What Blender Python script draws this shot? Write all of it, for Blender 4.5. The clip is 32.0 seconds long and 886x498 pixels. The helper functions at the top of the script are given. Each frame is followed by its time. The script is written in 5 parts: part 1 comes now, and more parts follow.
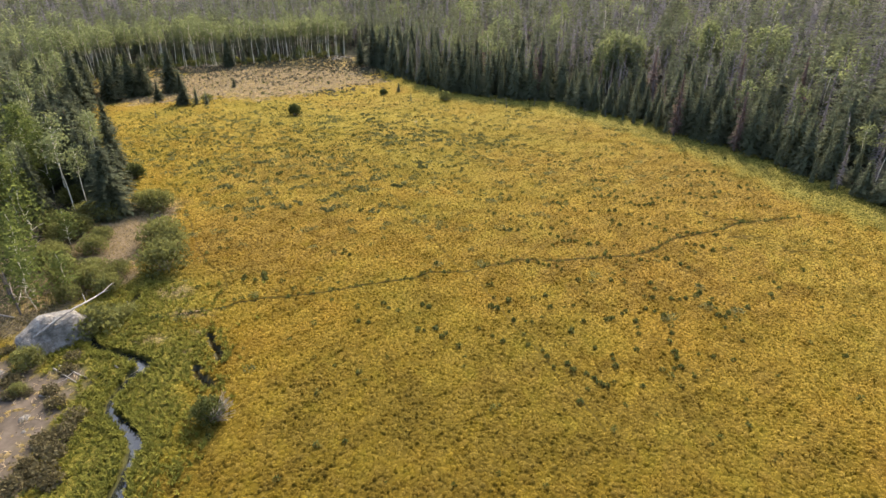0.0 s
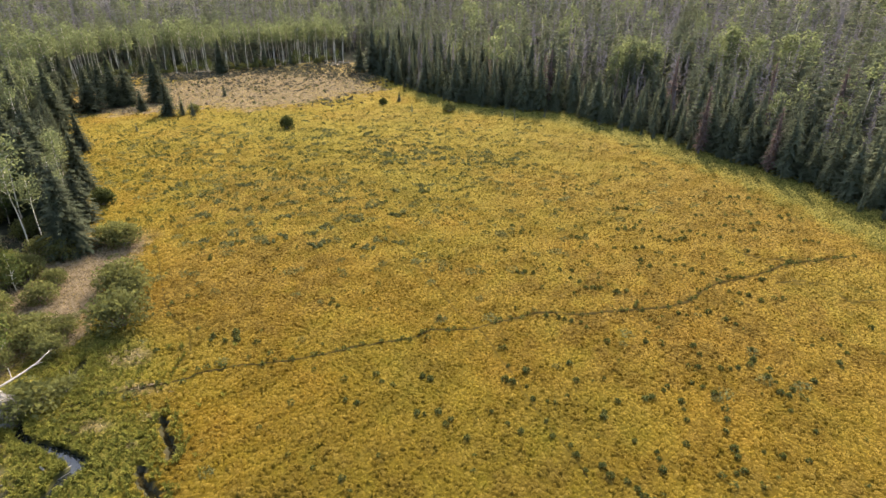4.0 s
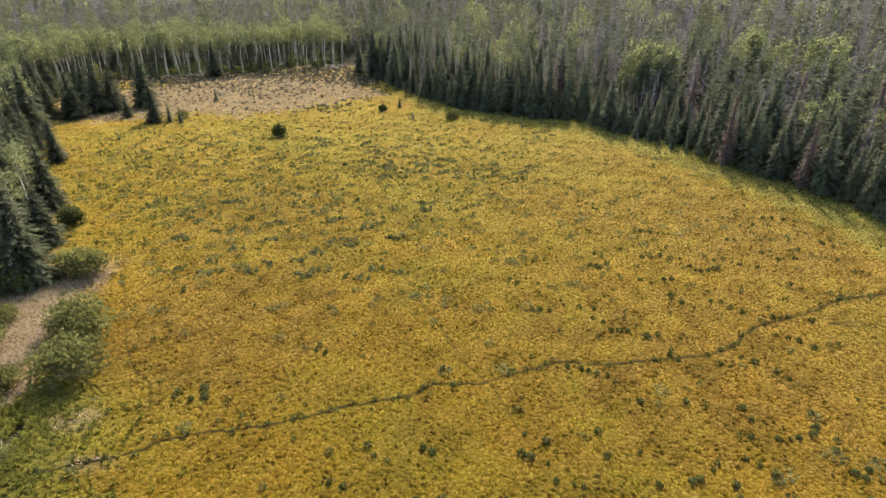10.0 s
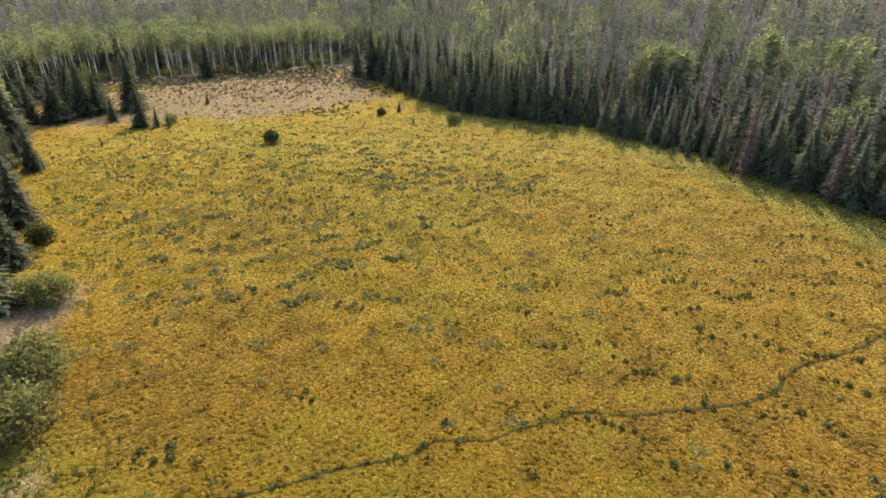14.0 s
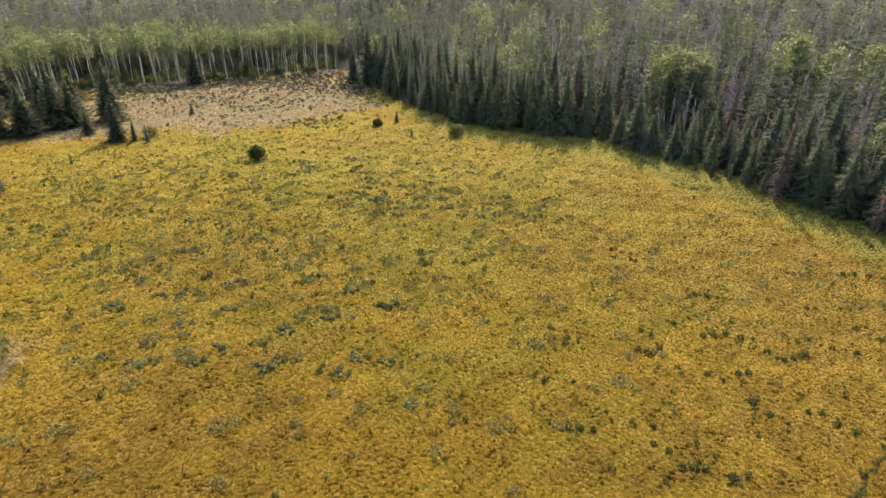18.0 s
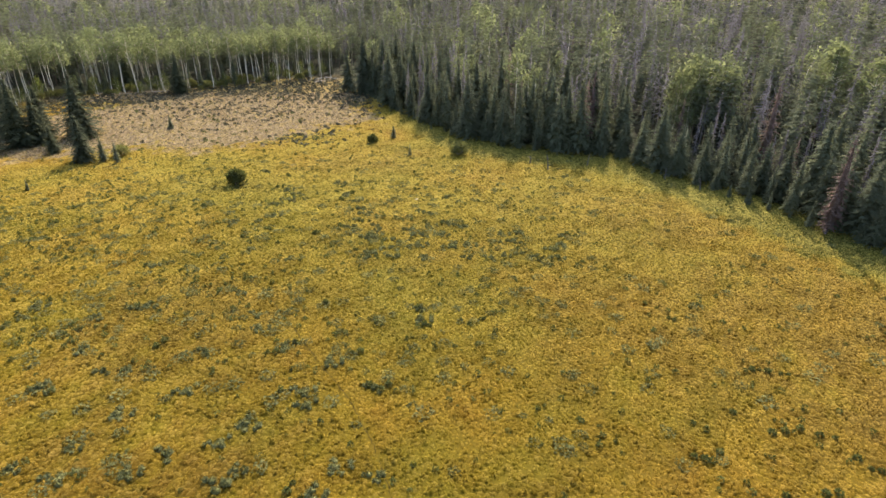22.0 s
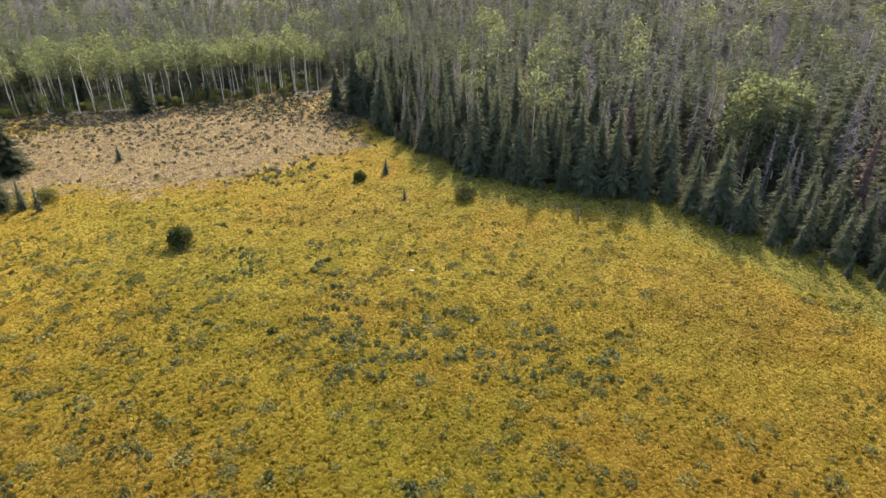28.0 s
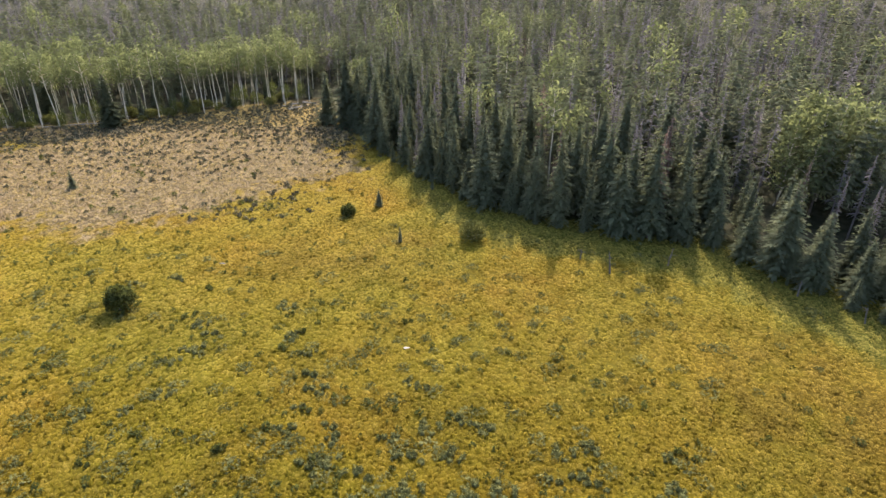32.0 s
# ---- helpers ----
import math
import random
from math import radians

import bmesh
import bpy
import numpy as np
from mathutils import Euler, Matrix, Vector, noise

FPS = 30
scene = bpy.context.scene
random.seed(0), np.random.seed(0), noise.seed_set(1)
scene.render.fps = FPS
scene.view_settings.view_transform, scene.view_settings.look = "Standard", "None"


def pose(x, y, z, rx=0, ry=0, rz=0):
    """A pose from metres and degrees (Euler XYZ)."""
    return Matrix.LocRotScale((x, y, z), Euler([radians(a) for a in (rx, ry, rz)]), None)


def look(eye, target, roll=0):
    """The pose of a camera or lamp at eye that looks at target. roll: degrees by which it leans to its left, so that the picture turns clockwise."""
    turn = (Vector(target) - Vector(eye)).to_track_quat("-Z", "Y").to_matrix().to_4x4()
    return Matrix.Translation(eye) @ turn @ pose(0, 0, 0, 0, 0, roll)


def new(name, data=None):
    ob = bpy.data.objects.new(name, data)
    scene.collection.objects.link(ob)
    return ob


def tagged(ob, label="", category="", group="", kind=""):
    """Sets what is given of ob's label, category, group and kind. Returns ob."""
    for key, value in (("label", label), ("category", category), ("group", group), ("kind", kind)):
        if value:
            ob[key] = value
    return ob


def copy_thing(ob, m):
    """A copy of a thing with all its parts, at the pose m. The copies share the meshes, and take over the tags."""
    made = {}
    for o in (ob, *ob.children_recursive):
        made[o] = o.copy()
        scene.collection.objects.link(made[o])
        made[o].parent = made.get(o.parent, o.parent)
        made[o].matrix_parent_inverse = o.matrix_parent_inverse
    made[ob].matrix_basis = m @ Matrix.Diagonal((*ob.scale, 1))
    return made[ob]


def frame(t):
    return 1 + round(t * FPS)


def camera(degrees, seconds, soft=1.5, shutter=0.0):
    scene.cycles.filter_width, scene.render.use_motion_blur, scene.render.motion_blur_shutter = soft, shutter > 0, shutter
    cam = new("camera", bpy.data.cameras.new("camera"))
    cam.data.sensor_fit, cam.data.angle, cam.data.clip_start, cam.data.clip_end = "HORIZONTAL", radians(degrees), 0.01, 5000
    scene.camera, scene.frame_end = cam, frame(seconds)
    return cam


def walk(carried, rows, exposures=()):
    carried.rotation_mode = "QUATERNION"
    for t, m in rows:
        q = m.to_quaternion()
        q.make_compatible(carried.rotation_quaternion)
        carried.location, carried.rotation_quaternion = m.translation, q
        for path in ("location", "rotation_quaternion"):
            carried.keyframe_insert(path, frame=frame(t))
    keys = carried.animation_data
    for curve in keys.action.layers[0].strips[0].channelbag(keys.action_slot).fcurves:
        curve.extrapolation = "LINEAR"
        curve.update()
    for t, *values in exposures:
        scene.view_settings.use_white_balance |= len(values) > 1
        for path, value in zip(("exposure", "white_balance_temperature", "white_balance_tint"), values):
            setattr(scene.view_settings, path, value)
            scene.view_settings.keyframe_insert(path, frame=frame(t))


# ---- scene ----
cam = camera(75.7, 32.0)
METRES, EYE, TILT, LEAN, TURN = 88.4, 32.0, 0.0, 0.0, -0.5
ROWS = [
    (0.0, 0.0, 0.0, 0.0, 0.11, -26.26, -0.22),
    (0.5, -0.0001, 0.0165, -0.0002, 0.13, -26.25, -0.21),
    (1.0, -0.0004, 0.0356, 0.0002, 0.16, -26.27, -0.2),
    (1.5, -0.0008, 0.0544, 0.0006, 0.2, -26.3, -0.2),
    (2.0, -0.0011, 0.0714, 0.0013, 0.24, -26.3, -0.21),
    (2.5, -0.0016, 0.0885, 0.0022, 0.28, -26.3, -0.22),
    (3.0, -0.0019, 0.1034, 0.0031, 0.32, -26.28, -0.23),
    (3.5, -0.0023, 0.1168, 0.0036, 0.35, -26.26, -0.25),
    (5.5, -0.0036, 0.1566, 0.0018, 0.44, -26.18, -0.32),
    (6.0, -0.0041, 0.1652, 0.0011, 0.45, -26.15, -0.34),
    (6.5, -0.0045, 0.1735, 0.0005, 0.48, -26.12, -0.36),
    (7.0, -0.005, 0.1816, -0.0001, 0.49, -26.1, -0.38),
    (7.5, -0.0053, 0.1895, -0.0008, 0.51, -26.09, -0.39),
    (8.0, -0.0054, 0.1973, -0.0013, 0.54, -26.09, -0.39),
    (8.5, -0.0058, 0.2051, -0.002, 0.56, -26.07, -0.41),
    (9.0, -0.006, 0.2129, -0.0024, 0.57, -26.09, -0.41),
    (9.5, -0.0062, 0.2206, -0.0028, 0.59, -26.09, -0.41),
    (10.0, -0.0065, 0.2284, -0.0036, 0.61, -26.09, -0.43),
    (10.5, -0.0068, 0.2363, -0.0042, 0.62, -26.09, -0.43),
    (11.0, -0.0071, 0.2447, -0.0046, 0.62, -26.11, -0.44),
    (11.5, -0.0075, 0.2535, -0.005, 0.64, -26.14, -0.46),
    (12.0, -0.0077, 0.2629, -0.0053, 0.66, -26.17, -0.46),
    (12.5, -0.0081, 0.2729, -0.0057, 0.67, -26.19, -0.47),
    (13.0, -0.0083, 0.2837, -0.006, 0.68, -26.21, -0.45),
    (13.5, -0.0088, 0.295, -0.0063, 0.69, -26.23, -0.46),
    (15.5, -0.0103, 0.3472, -0.0072, 0.7, -26.22, -0.43),
    (16.0, -0.0106, 0.3619, -0.0069, 0.69, -26.23, -0.4),
    (16.5, -0.011, 0.377, -0.0068, 0.69, -26.22, -0.39),
    (17.0, -0.0115, 0.3923, -0.0064, 0.7, -26.22, -0.41),
    (17.5, -0.0115, 0.4086, -0.0056, 0.71, -26.26, -0.35),
    (18.0, -0.012, 0.425, -0.0052, 0.69, -26.26, -0.36),
    (18.5, -0.0124, 0.4409, -0.0046, 0.7, -26.26, -0.35),
    (19.0, -0.0127, 0.4579, -0.0044, 0.71, -26.27, -0.34),
    (19.5, -0.0131, 0.4751, -0.0037, 0.72, -26.3, -0.32),
    (20.0, -0.0134, 0.4924, -0.0035, 0.73, -26.28, -0.3),
    (20.5, -0.0139, 0.5102, -0.0032, 0.73, -26.28, -0.3),
    (21.0, -0.0144, 0.5285, -0.0026, 0.72, -26.31, -0.28),
    (21.5, -0.0152, 0.5471, -0.0024, 0.72, -26.3, -0.29),
    (22.0, -0.0155, 0.5659, -0.0021, 0.72, -26.31, -0.28),
    (22.5, -0.0153, 0.5856, -0.0021, 0.76, -26.32, -0.21),
    (23.0, -0.0164, 0.6052, -0.0021, 0.73, -26.3, -0.24),
    (23.5, -0.0171, 0.6252, -0.0023, 0.73, -26.26, -0.26),
    (24.0, -0.0178, 0.6463, -0.0025, 0.72, -26.26, -0.27),
    (24.5, -0.0175, 0.6679, -0.0026, 0.75, -26.28, -0.17),
    (25.0, -0.0184, 0.6894, -0.0026, 0.74, -26.26, -0.18),
    (25.5, -0.019, 0.7116, -0.0026, 0.73, -26.26, -0.19),
    (27.5, -0.0208, 0.8024, -0.0035, 0.81, -26.24, -0.19),
    (28.0, -0.0213, 0.8252, -0.0037, 0.82, -26.26, -0.17),
    (28.5, -0.0214, 0.848, -0.0039, 0.86, -26.29, -0.15),
    (29.0, -0.0225, 0.8703, -0.0043, 0.87, -26.26, -0.22),
    (29.5, -0.0228, 0.8927, -0.0044, 0.89, -26.28, -0.18),
    (30.0, -0.0234, 0.9151, -0.0045, 0.91, -26.31, -0.21),
    (30.5, -0.0239, 0.9373, -0.0048, 0.94, -26.31, -0.23),
    (31.0, -0.0242, 0.9595, -0.0052, 0.98, -26.32, -0.2),
    (31.5, -0.0251, 0.9815, -0.0053, 1.0, -26.33, -0.22),
    (32.0, -0.0253, 0.9991, -0.0056, 1.05, -26.3, -0.25),
]
walk(cam, [(t, pose(0, 0, EYE, TILT, LEAN, TURN) @ pose(METRES * x, METRES * y, METRES * z, 90 + pitch, roll, yaw)) for t, x, y, z, yaw, pitch, roll in ROWS], exposures=[(0.0, 2.05), (32.0, 2.05)])

# ---- light: hazy late-day sun ahead of the camera, a little to the right ----
SUN_EL, SUN_AZ = 39.0, 11.0
world = bpy.data.worlds.new("sky")
scene.world = world
world.use_nodes = True
wn = world.node_tree.nodes
sky = wn.new("ShaderNodeTexSky")
sky.sky_type, sky.sun_disc = "NISHITA", False
sky.sun_elevation, sky.sun_rotation = radians(SUN_EL), radians(SUN_AZ)
sky.air_density, sky.dust_density, sky.ozone_density = 1.0, 4.0, 1.5
world.node_tree.links.new(sky.outputs["Color"], wn["Background"].inputs["Color"])
wn["Background"].inputs["Strength"].default_value = 0.15
sun_data = bpy.data.lights.new("sun", "SUN")
sun_data.energy, sun_data.angle, sun_data.color = 2.3, radians(0.6), (1.0, 0.9, 0.74)
sun = new("sun", sun_data)
sun_way = Vector((math.sin(radians(SUN_AZ)) * math.cos(radians(SUN_EL)), math.cos(radians(SUN_AZ)) * math.cos(radians(SUN_EL)), math.sin(radians(SUN_EL))))
sun.matrix_world = look(sun_way * 400, (0, 0, 0))

rng = np.random.default_rng(11)


# ---- materials ----
def material(name):
    m = bpy.data.materials.new(name)
    m.use_nodes = True
    m.node_tree.nodes.clear()
    return m, m.node_tree.nodes, m.node_tree.links


def noise_node(n, l, scale, detail=4.0, rough=0.6, coord="Object"):
    tc = n.new("ShaderNodeTexCoord")
    t = n.new("ShaderNodeTexNoise")
    t.inputs["Scale"].default_value, t.inputs["Detail"].default_value, t.inputs["Roughness"].default_value = scale, detail, rough
    l.new(tc.outputs[coord], t.inputs["Vector"])
    return t.outputs["Fac"]


def ramp(n, l, fac, stops):
    r = n.new("ShaderNodeValToRGB")
    while len(r.color_ramp.elements) < len(stops):
        r.color_ramp.elements.new(0.5)
    for e, (p, c) in zip(r.color_ramp.elements, stops):
        e.position, e.color = p, (*c, 1)
    l.new(fac, r.inputs["Fac"])
    return r.outputs["Color"]


def mix(n, l, fac, a, b, blend="MIX"):
    m = n.new("ShaderNodeMix")
    m.data_type, m.blend_type, m.clamp_factor = "RGBA", blend, True
    for sock, v in ((m.inputs["Factor"], fac), (m.inputs["A"], a), (m.inputs["B"], b)):
        if isinstance(v, (int, float)):
            sock.default_value = v
        elif isinstance(v, tuple):
            sock.default_value = (*v, 1)
        else:
            l.new(v, sock)
    return m.outputs["Result"]


def calc(n, l, op, a, b=0.0):
    m = n.new("ShaderNodeMath")
    m.operation = op
    for sock, v in zip(m.inputs, (a, b)):
        if isinstance(v, (int, float)):
            sock.default_value = v
        else:
            l.new(v, sock)
    return m.outputs[0]


def attribute(n, name):
    a = n.new("ShaderNodeAttribute")
    a.attribute_name = name
    return a.outputs["Fac"]


def finish(n, l, color, rough=0.8, trans=0.0, bump=None, height=0.1, spec=0.12, trans_color=None, sheen=0.0, sheen_tint=(1, 1, 1)):
    p = n.new("ShaderNodeBsdfPrincipled")
    p.inputs["Roughness"].default_value, p.inputs["Specular IOR Level"].default_value = rough, spec
    p.inputs["Sheen Weight"].default_value, p.inputs["Sheen Roughness"].default_value = sheen, 0.5
    p.inputs["Sheen Tint"].default_value = (*sheen_tint, 1)
    if isinstance(color, tuple):
        p.inputs["Base Color"].default_value = (*color, 1)
    else:
        l.new(color, p.inputs["Base Color"])
    if bump is not None:
        b = n.new("ShaderNodeBump")
        b.inputs["Distance"].default_value = height
        l.new(bump, b.inputs["Height"])
        l.new(b.outputs["Normal"], p.inputs["Normal"])
    out = n.new("ShaderNodeOutputMaterial")
    shader = p.outputs[0]
    if trans:
        t = n.new("ShaderNodeBsdfTranslucent")
        c = color if trans_color is None else trans_color
        if isinstance(c, tuple):
            t.inputs["Color"].default_value = (*c, 1)
        else:
            l.new(c, t.inputs["Color"])
        s = n.new("ShaderNodeMixShader")
        s.inputs[0].default_value = trans
        l.new(shader, s.inputs[1])
        l.new(t.outputs[0], s.inputs[2])
        shader = s.outputs[0]
    l.new(shader, out.inputs["Surface"])


def island(n):
    return n.new("ShaderNodeNewGeometry").outputs["Random Per Island"]


def meadow_color(n, l):
    """Meadow colours: yellow-green sedge, rust patches, lush green with painted shade, and dry straw where the ground
    says so.
    """
    big = noise_node(n, l, 0.055, 5.0, 0.62)
    mid = noise_node(n, l, 0.32, 4.0, 0.65)
    c = ramp(n, l, big, [(0.34, (0.063, 0.057, 0.002)), (0.45, (0.083, 0.06, 0.002)), (0.55, (0.102, 0.059, 0.002)), (0.66, (0.11, 0.05, 0.003))])
    # rust sedge colour, darkened twice to paint in lens falloff and thinner haze
    c = mix(n, l, calc(n, l, "MULTIPLY", attribute(n, "rust"), 1.0), c, (0.076, 0.037, 0.003))
    c = mix(n, l, ramp(n, l, attribute(n, "rust"), [(0.62, (0, 0, 0)), (1.0, (0.8, 0.8, 0.8))]), c, (0.05, 0.026, 0.002))
    lush_shade_n = calc(n, l, "MULTIPLY", attribute(n, "lush_shade"), calc(n, l, "ADD", mid, 0.45))
    c = mix(n, l, lush_shade_n, c, (0.06, 0.069, 0.006))
    # deep green of the banks, also painting the shadow band by the conifers
    c = mix(n, l, ramp(n, l, attribute(n, "lush_shade"), [(0.55, (0, 0, 0)), (0.9, (0.85, 0.85, 0.85))]), c, (0.036, 0.052, 0.012))
    patch = ramp(n, l, mid, [(0.36, (0, 0, 0)), (0.66, (1, 1, 1))])
    c = mix(n, l, calc(n, l, "MULTIPLY", calc(n, l, "MULTIPLY", patch, 0.4), calc(n, l, "SUBTRACT", 1.0, calc(n, l, "MULTIPLY", attribute(n, "rust"), 0.85))), c, (0.07, 0.061, 0.004))
    c = mix(n, l, 1.0, c, ramp(n, l, noise_node(n, l, 0.16, 5.0, 0.62), [(0.34, (0.78, 0.8, 0.8)), (0.5, (1.0, 1.0, 1.0)), (0.66, (1.16, 1.14, 1.1))]), "MULTIPLY")
    dry = calc(n, l, "MULTIPLY", attribute(n, "dry"), calc(n, l, "ADD", mid, 0.45))
    c = mix(n, l, dry, c, ramp(n, l, noise_node(n, l, 0.8, 4.0, 0.7), [(0.34, (0.045, 0.037, 0.024)), (0.48, (0.1, 0.076, 0.052)), (0.64, (0.18, 0.136, 0.098))]))
    return c


M = {}
m, n, l = material("meadow_ground")
c = meadow_color(n, l)
fine = noise_node(n, l, 2.2, 5.0, 0.7)
c = mix(n, l, ramp(n, l, fine, [(0.3, (0.5, 0.5, 0.5)), (0.75, (0.1, 0.1, 0.1))]), c, (0.1, 0.07, 0.009))
# uneven darkening paints the sedge's self-shadowing into the open ground
c = mix(n, l, 1.0, c, ramp(n, l, noise_node(n, l, 5.0, 6.0, 0.75), [(0.3, (0.62, 0.62, 0.62)), (0.7, (1.0, 1.0, 1.0))]), "MULTIPLY")
c = mix(n, l, attribute(n, "bare"), c, ramp(n, l, noise_node(n, l, 0.9, 6.0, 0.7), [(0.3, (0.04, 0.032, 0.023)), (0.55, (0.078, 0.061, 0.046)), (0.75, (0.12, 0.096, 0.074))]))
c = mix(n, l, attribute(n, "wood"), c, ramp(n, l, noise_node(n, l, 0.5, 5.0), [(0.35, (0.02, 0.022, 0.012)), (0.65, (0.05, 0.046, 0.028))]))
finish(n, l, c, 0.9, bump=fine, height=0.04, spec=0.04)
M["ground"] = m

m, n, l = material("sedge_blades")
c = meadow_color(n, l)
isl = island(n)
# foot darkened as thatch and painted self-shadow, tips lightened
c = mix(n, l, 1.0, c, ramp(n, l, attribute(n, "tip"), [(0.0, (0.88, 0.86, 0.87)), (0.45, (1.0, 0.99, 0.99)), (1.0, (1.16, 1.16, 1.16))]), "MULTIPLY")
c = mix(n, l, 1.0, c, ramp(n, l, noise_node(n, l, 6.0, 6.0, 0.75), [(0.3, (0.86, 0.86, 0.85)), (0.5, (1.0, 1.0, 1.0)), (0.7, (1.12, 1.12, 1.1))]), "MULTIPLY")
c = mix(n, l, 1.0, c, ramp(n, l, isl, [(0.0, (0.92, 0.92, 0.92)), (0.45, (0.99, 0.99, 0.99)), (1.0, (1.06, 1.06, 1.06))]), "MULTIPLY")
# tan on some tips paints the highlight of sunlit crests
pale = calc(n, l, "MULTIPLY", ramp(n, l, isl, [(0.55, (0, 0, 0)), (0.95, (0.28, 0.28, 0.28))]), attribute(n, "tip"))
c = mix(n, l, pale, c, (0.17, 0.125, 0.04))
finish(n, l, c, 0.8, 0.2, bump=noise_node(n, l, 7.0, 4.0, 0.65), height=0.07, spec=0.02, sheen=0.55, sheen_tint=(1.0, 0.7, 0.16))
M["grass"] = m


def foliage(name, dark, light, tc, trans=0.35, rough=0.85):
    m, n, l = material(name)
    oi = n.new("ShaderNodeObjectInfo").outputs["Random"]
    f = calc(n, l, "ADD", calc(n, l, "MULTIPLY", island(n), 0.15), calc(n, l, "MULTIPLY", attribute(n, "tint"), 0.85))
    f = calc(n, l, "ADD", f, calc(n, l, "MULTIPLY", calc(n, l, "SUBTRACT", oi, 0.5), 0.4))
    c = ramp(n, l, f, [(0.0, dark), (1.0, light)])
    finish(n, l, c, rough, trans, trans_color=mix(n, l, 0.5, c, tc), spec=0.03)
    M[name] = m


# spruce and fir tones lifted and greyed to paint in haze
foliage("hazed_spruce_needles", (0.078, 0.085, 0.056), (0.134, 0.144, 0.084), (0.175, 0.182, 0.068), 0.36)
# spruces on the west side keep a darker tone, free of painted haze
foliage("unhazed_spruce_needles", (0.05, 0.055, 0.034), (0.09, 0.097, 0.053), (0.13, 0.135, 0.05), 0.32)
foliage("hazed_fir_needles", (0.092, 0.098, 0.062), (0.154, 0.16, 0.092), (0.2, 0.2, 0.07), 0.38)
foliage("dead_twigs", (0.12, 0.107, 0.112), (0.165, 0.148, 0.154), (0.21, 0.185, 0.19), 0.34, 0.8)
foliage("rusty_needles", (0.11, 0.078, 0.064), (0.2, 0.142, 0.115), (0.22, 0.15, 0.115), 0.34, 0.8)
# aspens paled with haze in the colour; the next tone leaves it out
foliage("hazed_aspen_leaves", (0.075, 0.088, 0.042), (0.155, 0.168, 0.08), (0.24, 0.25, 0.09), 0.45)
foliage("unhazed_aspen_leaves", (0.042, 0.055, 0.018), (0.105, 0.12, 0.036), (0.18, 0.2, 0.045), 0.42)
foliage("willow_leaves", (0.058, 0.062, 0.022), (0.16, 0.156, 0.052), (0.22, 0.21, 0.055), 0.4)
foliage("low_shrub_leaves", (0.036, 0.042, 0.014), (0.092, 0.098, 0.032), (0.14, 0.145, 0.03), 0.34)
foliage("sage_leaves", (0.07, 0.073, 0.027), (0.14, 0.138, 0.055), (0.15, 0.15, 0.05), 0.3, 0.9)
foliage("brown_sage_leaves", (0.055, 0.045, 0.022), (0.12, 0.1, 0.05), (0.15, 0.12, 0.05), 0.25)
foliage("dry_sage_leaves", (0.05, 0.046, 0.03), (0.125, 0.115, 0.072), (0.14, 0.125, 0.07), 0.2)
foliage("bank_grass", (0.07, 0.074, 0.014), (0.15, 0.14, 0.026), (0.18, 0.17, 0.024), 0.4)
foliage("straw", (0.13, 0.097, 0.056), (0.35, 0.268, 0.165), (0.28, 0.2, 0.1), 0.3, 0.8)


def bark(name, a, b, scale, marks=None):
    m, n, l = material(name)
    f = noise_node(n, l, scale, 5.0, 0.7)
    c = ramp(n, l, f, [(0.35, a), (0.65, b)])
    if marks:
        c = mix(n, l, ramp(n, l, noise_node(n, l, 2.6, 3.0), [(0.6, (0, 0, 0)), (0.68, (1, 1, 1))]), c, marks)
    finish(n, l, c, 0.85, bump=f, height=0.03)
    M[name] = m


bark("conifer_bark", (0.07, 0.05, 0.038), (0.16, 0.12, 0.095), 5.0)
bark("dead_wood", (0.17, 0.145, 0.125), (0.34, 0.305, 0.27), 6.0)
bark("dead_bark", (0.075, 0.063, 0.056), (0.135, 0.116, 0.105), 6.0)
bark("aspen_bark", (0.42, 0.37, 0.28), (0.64, 0.58, 0.47), 4.0, (0.07, 0.06, 0.05))
bark("willow_stems", (0.12, 0.10, 0.08), (0.3, 0.26, 0.22), 8.0)

m, n, l = material("granite")
f = noise_node(n, l, 1.6, 8.0, 0.72)
c = ramp(n, l, f, [(0.32, (0.1, 0.086, 0.072)), (0.5, (0.22, 0.197, 0.168)), (0.68, (0.34, 0.31, 0.27))])
c = mix(n, l, ramp(n, l, noise_node(n, l, 6.0, 6.0, 0.8), [(0.55, (0, 0, 0)), (0.66, (1, 1, 1))]), c, (0.10, 0.095, 0.085))
vor = n.new("ShaderNodeTexVoronoi")
vor.feature = "DISTANCE_TO_EDGE"
vor.inputs["Scale"].default_value = 0.55
l.new(n.new("ShaderNodeTexCoord").outputs["Object"], vor.inputs["Vector"])
c = mix(n, l, ramp(n, l, vor.outputs["Distance"], [(0.0, (0.7, 0.7, 0.7)), (0.03, (0, 0, 0))]), c, (0.1, 0.088, 0.072))
finish(n, l, c, 0.9, bump=f, height=0.6)
M["rock"] = m
m, n, l = material("creek_water")
f = noise_node(n, l, 2.5, 3.0)
p = n.new("ShaderNodeBsdfPrincipled")
p.inputs["Base Color"].default_value = (0.018, 0.02, 0.016, 1)
p.inputs["Roughness"].default_value = 0.06
b = n.new("ShaderNodeBump")
b.inputs["Strength"].default_value, b.inputs["Distance"].default_value = 0.25, 0.03
l.new(f, b.inputs["Height"])
l.new(b.outputs["Normal"], p.inputs["Normal"])
l.new(p.outputs[0], n.new("ShaderNodeOutputMaterial").inputs["Surface"])
M["water"] = m
m, n, l = material("shaded_soil")
f = noise_node(n, l, 1.5, 6.0, 0.7)
